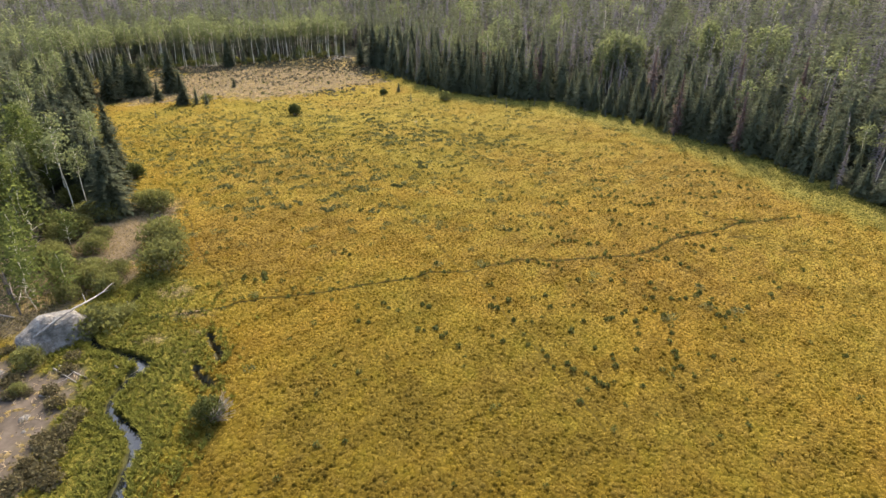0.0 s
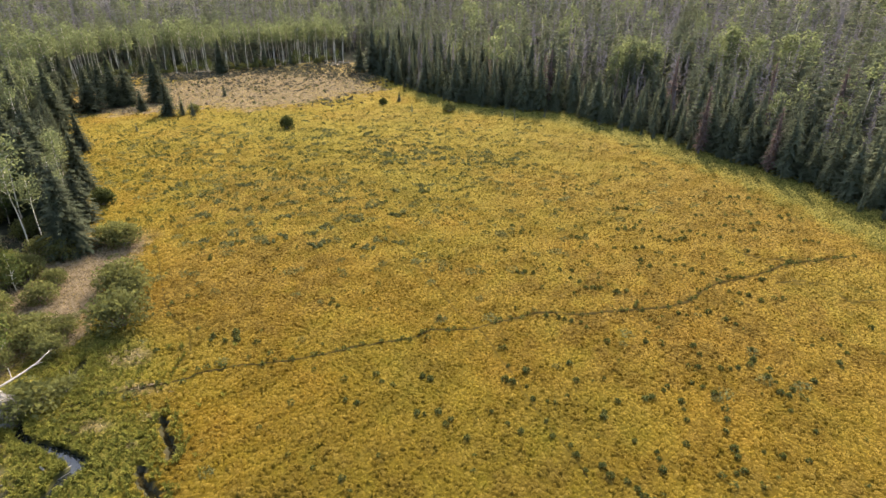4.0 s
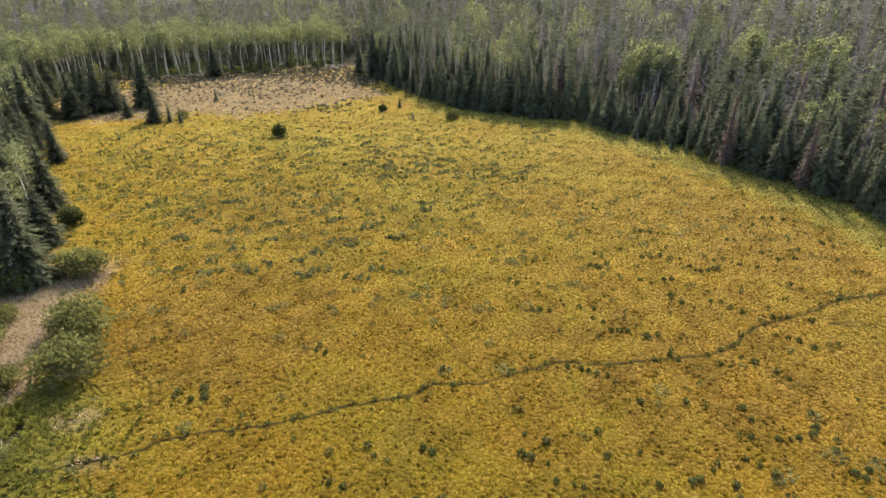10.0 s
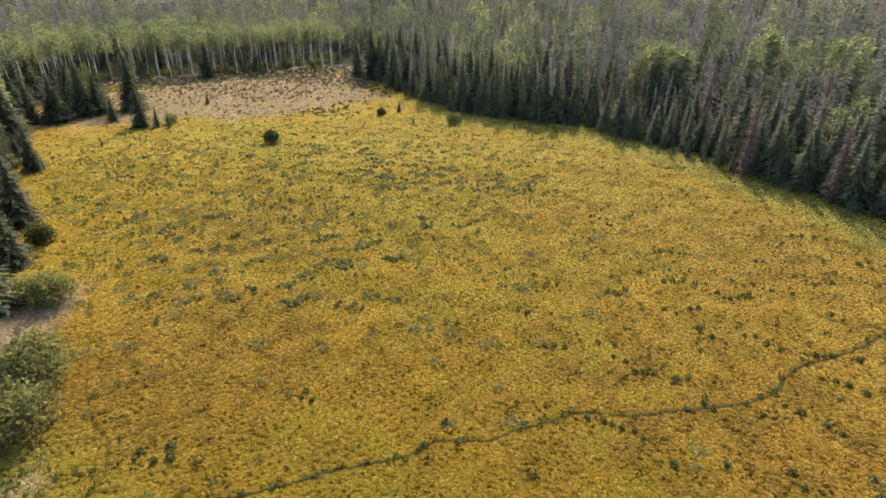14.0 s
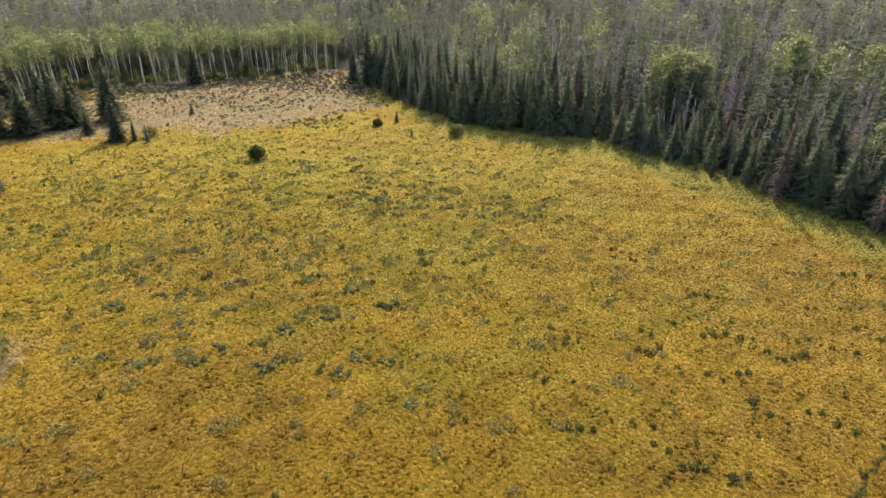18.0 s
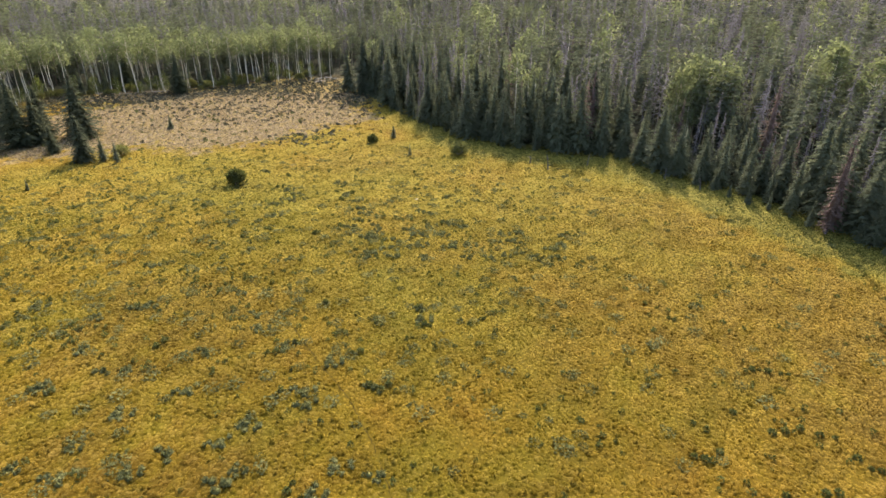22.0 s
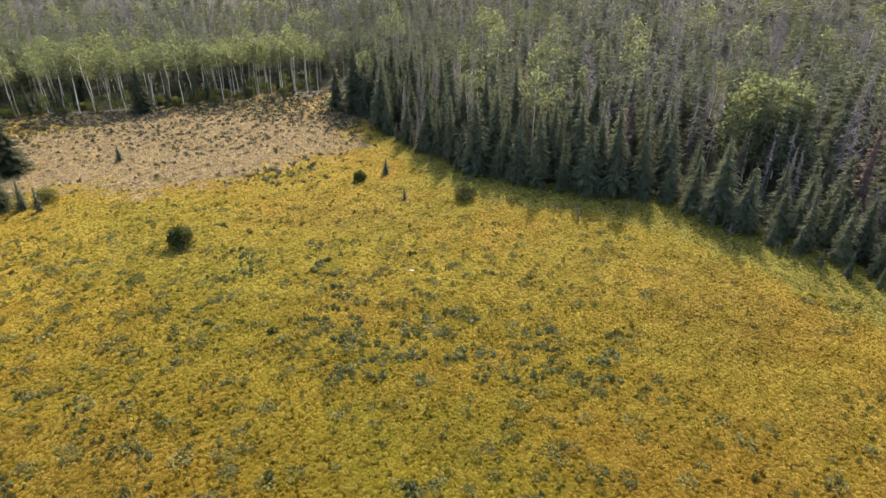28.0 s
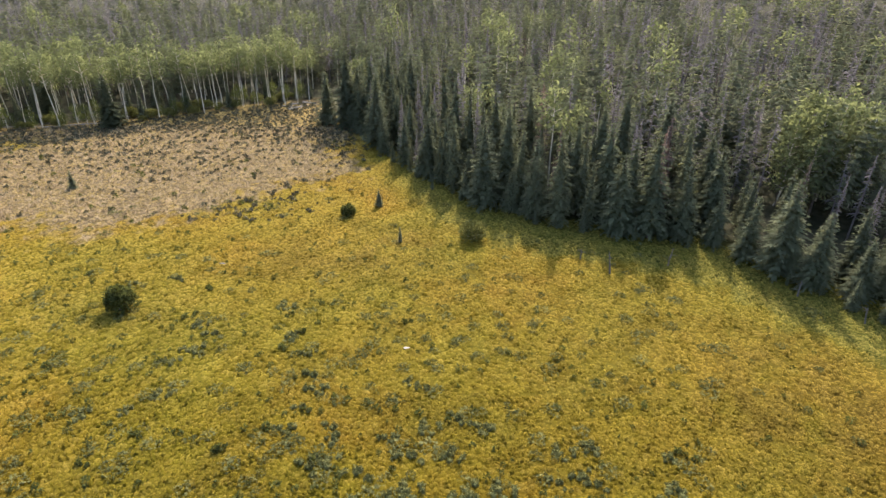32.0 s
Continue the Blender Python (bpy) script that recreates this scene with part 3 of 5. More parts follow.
def creek_half(y):
    """Half the creek's width: small pools joined by narrow necks."""
    return np.interp(y, (22, 27, 28.6, 30.2, 31.6, 33.4, 35.5, 38, 39.6, 40.6, 41.8, 43.0, 46, 49, 54), (0.4, 0.42, 0.2, 0.2, 0.38, 0.34, 0.16, 0.18, 0.26, 0.5, 0.42, 0.2, 0.25, 0.35, 0.3))


def ground_height(p):
    p = np.asarray(p, float).reshape(-1, 2)
    d = beyond(p)
    right = smooth(p[:, 0] + 0.25 * (p[:, 1] - 200), -30, 5)
    dd = np.maximum(d - 3, 0)
    z = dd * (0.03 + 0.07 * right) + np.maximum(d - 120, 0) * 0.08 + np.maximum(d - 260, 0) * 0.1
    z = np.minimum(z, 160 + 0.0 * z)
    z += 0.05 * rolling(p, 0.03, 0.1) * smooth(-d, 0, 20) + 0.05 * rolling(p, 0.2, 0.6)
    near = np.abs(p[:, 0] + 30) < 30
    cr = np.full(len(p), 99.0)
    k = near & (p[:, 1] > 0) & (p[:, 1] < 70)
    cr[k] = seg_dist(p[k], CREEK)
    hw = creek_half(p[:, 1])
    z -= 0.9 * (1 - smooth(cr, hw * 0.75, hw + 0.3))
    for c in CUTS:
        k2 = cr < 30
        cd = np.full(len(p), 99.0)
        cd[k2] = seg_dist(p[k2], c)
        z -= 0.8 * (1 - smooth(cd, 0.1, 0.38))
    return z


def zones(p):
    """How rusty, lush or painted with shade, dry, bare and wooded the ground is at p."""
    d = beyond(p)
    wob = rolling(p, 0.1, 0.5)
    rust = np.zeros(len(p))
    for x, y, rx, ry, s in ((46, 92, 26, 28, 1.0), (0, 33, 44, 17, 0.85), (-16, 46, 8, 10, 0.4), (26, 62, 30, 22, 0.8), (8, 52, 30, 14, 0.35), (30, 124, 16, 14, 0.8), (-23, 68, 17, 20, 0.95), (-31, 97, 20, 16, 0.8), (12, 68, 14, 9, 0.35), (-16, 149, 10, 6, 1.0), (-7, 154.5, 5, 3, 1.0), (20, 40, 22, 12, 0.25), (28, 98, 22, 18, 0.7), (-40, 118, 10, 6, 0.4)):
        rust = np.maximum(rust, s * np.exp(-(((p[:, 0] - x) / rx) ** 2 + ((p[:, 1] - y) / ry) ** 2)))
    rust = np.clip(rust * (1 + 0.35 * wob), 0, 1) * smooth(p[:, 0], -41, -35)
    east = smooth(p[:, 0] + 0.3 * (p[:, 1] - 160), -12, 2)
    # east band: shade-grown green, darkened to paint in the conifer wall's shadow
    lush_shade = smooth(d + 1.2 * wob, -13, -6) * east
    lush_shade = np.maximum(lush_shade, 0.8 * (1 - smooth(seg_dist(p, CREEK), 3, 10)) * (1 - smooth(p[:, 0] + 0.8 * wob, -23, -15)))
    for x, y, rx, ry, s in ((-12, 130, 50, 36, 0.5), (-30, 52, 9, 6, 0.75), (0, 34, 34, 11, 0.3), (-34, 138, 26, 14, 0.65), (-56, 124, 18, 22, 0.45), (4, 44, 14, 9, 0.3), (-30, 122, 20, 14, 0.3), (-24, 32, 7, 8, 0.6), (0, 105, 22, 14, 0.25), (2, 160, 10, 8, 0.35)):
        lush_shade = np.maximum(lush_shade, s * np.exp(-(((p[:, 0] - x) / rx) ** 2 + ((p[:, 1] - y) / ry) ** 2)))
    dry = np.maximum(1 - smooth(beyond(p, STRAW) + 2.5 * wob, -3, 3.5), 1 - smooth(beyond(p, STRAW_PATH) + 0.6 * wob, -0.6, 0.8))
    dry = np.maximum(dry, 0.8 * smooth(p[:, 1], 192, 204) * (1 - smooth(p[:, 0], -26, -16)))
    for x, y, rx, ry, s in ((-27.5, 45.1, 1.5, 0.7, 0.55), (-23.6, 43.3, 0.8, 0.35, 0.5), (-23.3, 46.5, 0.7, 0.5, 0.45), (-29, 54.1, 2.2, 1.4, 0.5), (-25.5, 49.8, 2.0, 0.8, 0.4)):
        dry = np.maximum(dry, s * np.exp(-(((p[:, 0] - x) / rx) ** 2 + ((p[:, 1] - y) / ry) ** 2) ** 2))
    dry = np.maximum(dry, 0.8 * smooth(-p[:, 0] + 0.5 * wob, 37, 40) * smooth(p[:, 1], 44, 47) * (1 - smooth(p[:, 1], 78, 84)))
    bare = 1 - smooth(beyond(p, DIRT) + 0.9 * wob, -1.2, 1.2)
    wood = smooth(d, 1, 6) * (1 - bare)
    # dark wet soil by the creek; the cuts' shade is painted equally dark
    k = (p[:, 0] > -36) & (p[:, 0] < -17) & (p[:, 1] > 20) & (p[:, 1] < 58)
    wet_shade = np.full(len(p), 9.0)
    wet_shade[k] = np.minimum(seg_dist(p[k], CREEK) - creek_half(p[k, 1]) + 0.25, np.minimum(seg_dist(p[k], CUTS[0]), seg_dist(p[k], CUTS[1])))
    wood = np.maximum(wood, 1 - smooth(wet_shade, 0.3, 0.6))
    return rust, np.clip(lush_shade, 0, 1), dry, bare, wood


# ---- ground: one sheet to the horizon ----
def spaced(pieces):
    return np.unique(np.concatenate([np.arange(a, b, s) for a, b, s in pieces]).round(3))


def far_steps(start, stop, first):
    out, x, s = [], start, first
    while x < stop:
        x += s
        s *= 1.16
        out.append(x)
    return np.array(out)


gx = spaced([(-110, -45, 0.9), (-45, -15, 0.33), (-15, 70, 0.9), (70, 120, 1.6)])
gx = np.concatenate([-110 - far_steps(0, 2400, 2)[::-1], gx, 120 + far_steps(0, 2400, 2)])
gy = spaced([(-40, 20, 2.0), (20, 60, 0.33), (60, 165, 0.9), (165, 245, 1.2)])
gy = np.concatenate([-40 - far_steps(0, 2400, 3)[::-1], gy, 245 + far_steps(0, 2600, 1.5)])
GX, GY = np.meshgrid(gx, gy)
gp = np.stack([GX.ravel(), GY.ravel()], 1)
gz = ground_height(gp)
rust, lush_shade, dry, bare, wood = zones(gp)
i = (np.arange(len(gy) - 1)[:, None] * len(gx) + np.arange(len(gx) - 1)).ravel()
quads = np.stack([i, i + 1, i + len(gx) + 1, i + len(gx)], 1)
ground = new("ground", tri_mesh("ground", np.column_stack([gp, gz]), quads, M["ground"], True, rust=rust, lush_shade=lush_shade, dry=dry, bare=bare, wood=wood))
tagged(ground, "yellow and rust wet meadow sloping up into forest floor", "ground", kind="structure")


def strip(name, line, width, z, mat, label, category, wob=0.12, step=0.5):
    """A ribbon along a polyline with uneven edges; z is a height, or None to lie on the ground."""
    seg = np.hypot(*np.diff(line, axis=0).T)
    s = np.concatenate([[0], np.cumsum(seg)])
    q = np.arange(0, s[-1], step)
    c = np.stack([np.interp(q, s, line[:, k]) for k in (0, 1)], 1)
    c[1:-1] = (c[:-2] + 2 * c[1:-1] + c[2:]) / 4
    c += rng.normal(0, 0.05, c.shape) * (z is None)
    d = np.gradient(c, axis=0)
    d /= np.linalg.norm(d, axis=1)[:, None]
    nrm = np.stack([-d[:, 1], d[:, 0]], 1)
    w = width / 2 * (1 + rng.normal(0, wob, (len(c), 2)))
    le, ri = c + nrm * w[:, :1], c - nrm * w[:, 1:]
    if z is None:
        zl, zr = ground_height(le) + 0.035, ground_height(ri) + 0.035
    else:
        zl = zr = np.full(len(c), z)
    v = np.concatenate([np.column_stack([le, zl]), np.column_stack([ri, zr])])
    k, i = len(c), np.arange(len(c) - 1)
    f = np.stack([i, k + i, k + i + 1, i + 1], 1)
    return tagged(new(name, tri_mesh(name, v, f, mat, True)), label, category, kind="structure")


# dark strips laid along the cuts stand in for the shade inside
for cut in CUTS:
    strip("cut_shade", cut, 0.4, -0.5, M["soil"], "dark strip painting the shade inside a bank cut, opening in the sedge", "cut bank", 0.3, 0.3)
water = strip("water", CREEK, 1.3, -0.45, M["water"], "narrow dark creek winding between grassy banks", "creek", 0.0)
for tr, w in zip(TRAILS, (0.2, 0.05, 0.05, 0.14, 0.12, 0.1, 0.1)):
    strip("trail", tr, w, None, M["soil"], "narrow trodden animal trail through the sedge", "trail", 0.5, 0.3)
for k, (x, y, r) in enumerate(((-14, 130.3, 0.3), (-5.1, 131.3, 0.26), (-27.8, 147.5, 0.3))):
    a = np.arange(14) * 2 * np.pi / 14
    ring = np.stack([x + r * (1 + 0.3 * np.sin(2 * a + k)) * np.cos(a), y + 0.6 * r * (1 + 0.25 * np.cos(3 * a)) * np.sin(a)], 1)
    z = ground_height([(x, y)])[0] + 0.1
    me = tri_mesh("puddle", np.column_stack([np.vstack([ring, [(x, y)]]), np.full(15, z)]), [(j, (j + 1) % 14, 14) for j in range(14)], M["water"])
    tagged(new("puddle", me), "small open pool of water in the sedge", "puddle", "puddles in the meadow", "structure")


# ---- trees ----
def tree_thing(name, pieces, label, category, group):
    """pieces: (part name, mesh); limbs belong to the trunk. Returns the thing, an empty at the foot of the trunk."""
    e = new(name)
    trunk = None
    for pn, me in pieces:
        ob = part(pn, me, trunk if pn == "limb" else e)
        trunk = ob if pn == "trunk" else trunk
    return tagged(e, label, category, group)


PROTO = {}


def prototype(key, name, pieces, label, category, group):
    PROTO.setdefault(key, []).append((name, pieces, label, category, group))


USED = {}


for k in range(2):
    wd, lv = shrub_parts(1.3, 2.7, np.random.default_rng(300 + k), 26, 90, 0.15)
    prototype("bush", "round_bush", [("woody_base", wd.mesh("woody_base", M["willow_stems"])), ("foliage", lv.mesh("foliage", M["low_shrub_leaves"]))], "dense dark green rounded bush on a short woody base", "bush", "dense round bushes")


def plant(key, x, y, size, g=rng, z=None, lean=0.0, wide=1.0):
    """Sets out one tree or shrub of a kind; the first of each shape is built, the others are copies of it."""
    k = int(g.integers(len(PROTO[key])))
    name, pieces, label, category, group = PROTO[key][k]
    z = ground_height([(x, y)])[0] - 0.05 if z is None else z
    s = size
    m = pose(x, y, z, g.normal(0, lean), g.normal(0, lean), g.uniform(0, 360))
    if (key, k) not in USED:
        USED[key, k] = tree_thing(name, pieces, label, category, group)
        ob = USED[key, k]
        ob.matrix_basis = m @ Matrix.Diagonal((s * wide, s * wide, s, 1))
        return ob
    ob = copy_thing(USED[key, k], m)
    wide *= g.uniform(0.88, 1.12)
    ob.scale = (s * wide, s * wide, s)
    return ob


LOW = {}
for k in range(5):
    g = np.random.default_rng(100 + k)
    h = 12.0
    tr = tri_mesh("trunk", *tube(trunk_points(h * 0.97, 0.03, g), np.linspace(0.19, 0.02, 6), 6), M["conifer_bark"], True)
    cr = conifer_crown(h, g.uniform(2.0, 2.5), 32, 10, g, 5, power=0.85).mesh("crown", M["hazed_spruce_needles"])
    prototype("spruce", "spruce_tree", [("trunk", tr), ("crown", cr)], "dark green narrow spruce at the meadow's edge", "spruce tree", "spruces round the meadow")
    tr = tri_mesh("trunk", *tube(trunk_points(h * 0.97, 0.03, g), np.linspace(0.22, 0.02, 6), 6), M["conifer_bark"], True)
    # needles in the darker tone, with no haze in the colour
    cr = conifer_crown(h, g.uniform(2.4, 2.9), 32, 11, g, 5, base=0.03, power=0.8).mesh("crown", M["unhazed_spruce_needles"])
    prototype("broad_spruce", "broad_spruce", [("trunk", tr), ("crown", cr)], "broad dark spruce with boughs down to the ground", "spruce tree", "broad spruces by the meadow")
    tr2 = tri_mesh("trunk", *tube(trunk_points(h * 0.97, 0.04, g), np.linspace(0.16, 0.02, 6), 6), M["conifer_bark"], True)
    cr2 = conifer_crown(h, g.uniform(1.5, 1.9), 30, 9, g, 4, base=0.06, power=0.7).mesh("crown", M["hazed_fir_needles"])
    prototype("fir", "fir_tree", [("trunk", tr2), ("crown", cr2)], "slim olive-green fir at the meadow's edge", "fir tree", "firs round the meadow")
    tr3 = tri_mesh("trunk", *tube(trunk_points(h, 0.04, g), np.linspace(0.12, 0.02, 6), 6), M["dead_bark"], True)
    cr3 = dead_crown(h, g.uniform(1.0, 1.35), 190, g).mesh("crown", M["rusty_needles" if k == 4 else "dead_twigs"])
    prototype("dead", "dead_conifer", [("trunk", tr3), ("crown", cr3)], "bare dead rust-brown conifer" if k == 4 else "bare grey dead conifer with drooping twigs", "dead tree", "dead conifers in the forest")
    wd, lb, lv = aspen_parts(13.0, g, 14, 30, 0.24, 0.62, 1.7)
    prototype("aspen", "aspen_tree", [("trunk", wd.mesh("trunk", M["aspen_bark"], True)), *limb_pieces(lb), ("crown", lv.mesh("crown", M["hazed_aspen_leaves"]))], "tall aspen with pale trunk and light green crown", "aspen tree", "aspens round the meadow")
    wd, lb, lv = aspen_parts(13.0, g, 24, 46, 0.25, 0.24, 2.6)
    prototype("broad", "broad_aspen", [("trunk", wd.mesh("trunk", M["aspen_bark"], True)), *limb_pieces(lb), ("crown", lv.mesh("crown", M["hazed_aspen_leaves"]))], "broad aspen with a full rounded light green crown", "aspen tree", "broad aspens in the conifer wall")
    # same crown as the broad aspen, in the greener tone without painted haze
    prototype("leafy", "leafy_aspen", [("trunk", wd.mesh("trunk", M["aspen_bark"], True)), *limb_pieces(lb), ("crown", lv.mesh("crown", M["unhazed_aspen_leaves"]))], "leafy green aspen with a full crown beside the creek", "aspen tree", "leafy aspens west of the creek")
    if k < 2:
        tr4 = tri_mesh("trunk", *tube(trunk_points(h * 0.97, 0.04, g), np.linspace(0.16, 0.02, 6), 6), M["dead_bark"], True)
        cr4 = conifer_crown(h, 1.6, 28, 8, g, 4, base=0.08, power=0.7, size=0.85).mesh("crown", M["rusty_needles"])
        prototype("rusty", "rust_brown_fir", [("trunk", tr4), ("crown", cr4)], "dying fir with rust-brown needles in the conifer wall", "fir tree", "rust-brown firs in the forest")
    wd, lb, lv = aspen_parts(6.0, g, 12, 40, 0.2, 0.22, 1.3)
    prototype("sapling", "young_aspen", [("trunk", wd.mesh("trunk", M["aspen_bark"], True)), *limb_pieces(lb), ("crown", lv.mesh("crown", M["unhazed_aspen_leaves"]))], "young leafy aspen with thin pale stem", "young tree", "young aspens at the creek")
    wd, lv = shrub_parts(2.1, 3.4, g, 24, 66, 0.16)
    prototype("willow", "willow_shrub", [("woody_base", wd.mesh("woody_base", M["willow_stems"])), ("foliage", lv.mesh("foliage", M["willow_leaves"]))], "rounded grey-green willow shrub", "shrub", "willow shrubs by the meadow")
    # plain versions for the depth of the woods
    LOW.setdefault("spruce", []).append((conifer_crown(h, 2.0, 17, 6, g, 2, 0.2, 0.8, 1.5, False).arrays(), None))
    LOW.setdefault("fir", []).append((conifer_crown(h, 1.5, 17, 6, g, 2, 0.25, 0.7, 1.5, False).arrays(), tube(trunk_points(h * 0.6, 0.02, g, 2), (0.14, 0.08), 3)))
    LOW.setdefault("dead", []).append((dead_crown(h, 1.4, 54, g, 0.3).arrays(), tube(trunk_points(h, 0.04, g, 3), (0.11, 0.08, 0.02), 4)))
    wd, lb, lv = aspen_parts(13.0, g, 9, 24, 0.29, 0.55, 2.1)
    LOW.setdefault("aspen", []).append((lv.arrays(), tube(trunk_points(9, 0.12, g, 4), (0.11, 0.10, 0.085, 0.05), 4)))


def along(line, step, g):
    seg = np.hypot(*np.diff(line, axis=0).T)
    s = np.concatenate([[0], np.cumsum(seg)])
    q = np.arange(0, s[-1], step) + g.uniform(0, step)
    q = q[q < s[-1]]
    c = np.stack([np.interp(q, s, line[:, k]) for k in (0, 1)], 1)
    d = np.stack([np.interp(q, s[:-1], np.diff(line, axis=0)[:, k] / seg) for k in (0, 1)], 1)
    d /= np.linalg.norm(d, axis=1)[:, None]
    return c, np.stack([d[:, 1], -d[:, 0]], 1)


TAKEN = []


def free(x, y, r):
    if any((x - a) ** 2 + (y - b) ** 2 < (r * c) ** 2 for a, b, c in TAKEN):
        return False
    TAKEN.append((x, y, 1.0))
    return True


# named trees that stand out
for key, x, y, h in (("spruce", -28, 214.3, 11.8), ("spruce", -23, 211.6, 16.5), ("spruce", -20.4, 210.5, 13.5), ("spruce", -17.5, 209, 15.5), ("spruce", -74.4, 211, 11.5), ("spruce", -52, 82.5, 11.0), ("spruce", -61, 95, 12.5), ("spruce", -92.0, 218.1, 10.9),
                     ("spruce", -11.4, 165.8, 2.9), ("fir", -7.4, 153.8, 2.3), ("spruce", -77.5, 126.7, 4.5), ("spruce", -83, 134, 7.5), ("spruce", -88, 141, 9), ("fir", -70, 122, 2.2), ("fir", -66.3, 134.2, 1.9), ("spruce", -67, 106, 9.0),
                     ("spruce", -72, 113, 10.0), ("spruce", -74, 107, 12.0), ("spruce", -80, 120, 10.5), ("spruce", -86, 128, 12), ("spruce", -66, 101, 13), ("spruce", -57, 97, 10), ("spruce", -70, 119.5, 8), ("spruce", -50.5, 85.5, 8),
                     ("spruce", -65, 95, 13), ("spruce", -65.9, 149.3, 8.8), ("spruce", -74.5, 154.3, 5.6), ("fir", -62.5, 149.4, 4.9), ("fir", -59.7, 148.7, 4.0), ("spruce", -75.4, 165.4, 13.1), ("spruce", -83.4, 158.7, 13.2), ("spruce", -89.8, 165, 11.6),
                     ("spruce", -83, 165.2, 10.7), ("spruce", -81.0, 160.6, 10.2), ("spruce", -89, 155.2, 7.0), ("spruce", -90.2, 150.8, 9.5), ("spruce", -86, 152.5, 11.0), ("spruce", -100, 179, 9.4), ("spruce", -95, 147, 10), ("spruce", -100, 160, 11),
                     ("spruce", -104, 168, 11.5), ("spruce", -106.7, 176.8, 11.5), ("spruce", -60.2, 172.3, 3.2), ("spruce", -46.2, 75.6, 11.8), ("spruce", -60.7, 90.9, 12.8), ("spruce", -57.1, 87.1, 13.2), ("spruce", 52.6, 121.6, 10.5), ("spruce", 54.0, 118.6, 11), ("spruce", 55.8, 121, 10), ("spruce", 52.0, 125.2, 9.5), ("spruce", -83.5, 134.3, 15.0), ("spruce", -90.6, 134.3, 14.0)):
    TAKEN.append((x, y, 1.0))
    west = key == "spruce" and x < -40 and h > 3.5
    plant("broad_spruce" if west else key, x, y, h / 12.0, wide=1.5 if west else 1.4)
for x, y, h in ((47.6, 162.5, 14.8), (50.8, 164.5, 14.4), (44.6, 163.8, 13.2), (53.4, 161.5, 13.4), (49.0, 168, 15), (54.5, 166.5, 13.5), (46, 159.5, 11.5), (50.5, 159.5, 12), (71, 160, 17), (74, 163, 16), (80, 149, 16), (76, 154, 15)):
    TAKEN.append((x, y, 1.0))
    plant("broad", x, y, h / 13.0, wide=1.15)
for x, y, h, w in ((1.8, 154.8, 3.0, 1), (-32.2, 59.4, 4.5, 1), (-35.4, 66.4, 4.3, 1), (-33.6, 64.6, 3.4, 1), (-40.7, 77.6, 3.8, 1), (-42.8, 78.2, 3.3, 1),
                   (-33.8, 47.2, 4.0, 1), (-32.0, 49.8, 2.4, 1), (-36.2, 54.4, 2.6, 1), (-42.9, 63.9, 2.7, 1), (-43.8, 67.9, 2.2, 1), (-48.2, 69.9, 3.0, 1), (-46.4, 74, 3.4, 1), (-48.7, 66.7, 3.0, 1), (-45.6, 60.2, 3.2, 1), (-39.5, 57.8, 2.6, 1), (-49.5, 75, 3.0, 1), (-42.4, 57, 3.2, 1), (-36.4, 41.2, 2.3, 1), (-47.5, 69, 3.6, 1), (-38.5, 55.5, 2.8, 1), (-36.8, 57.8, 2.4, 1),
                   (-46.5, 61.5, 3.0, 1), (-51.5, 70.5, 3.4, 1), (-39.5, 52.2, 2.4, 1), (-55, 80, 2.8, 1), (-61, 152.6, 2.4, 1), (-35.0, 37.6, 1.2, 1), (-79, 124.5, 2.4, 1), (-74, 121, 2, 1), (-69, 113, 2.2, 1), (-63, 104, 1.8, 1)):
    plant("willow", x, y, h / 3.4)
for x, y, h in ((-41.6, 50.6, 6.2), (-43.5, 53.2, 6.5), (-46.5, 56.5, 7), (-40, 53.8, 5.2), (-49, 60, 7), (-52, 66, 7.5), (-57, 73, 8), (-50.5, 56, 7.5), (-54, 61, 8), (-47, 66, 5.0), (-60, 68, 8), (-62, 78, 8.5), (-57, 66, 7)):
    plant("sapling", x, y, h / 6.0)
for x, y, h in ((-60, 84, 12.5), (-63, 88, 13), (-66, 82, 13), (-68, 92, 14), (-72, 98, 13), (-70, 86, 13), (-62, 75, 11), (-66, 74, 12), (-58, 60, 11), (-64, 66, 12)):
    plant("leafy", x, y, 0.85 * h / 13.0)

for x, y, h in ((50.2, 119.6, 13.4), (57.5, 107.5, 12.0), (66, 128, 15), (52, 142, 15), (28, 163, 14), (75, 120, 15)):
    TAKEN.append((x, y, 1.0))
    plant("rusty", x, y, h / 12.0)
for x, y, h in ((-34.5, 137.5, 3.1), (-15.4, 162.5, 2.0), (-51, 91.7, 3.0)):
    plant("bush", x, y, h / 2.7)

# the wall of conifers along the east edge
east_edge = EDGE[2:19]
g = np.random.default_rng(5)
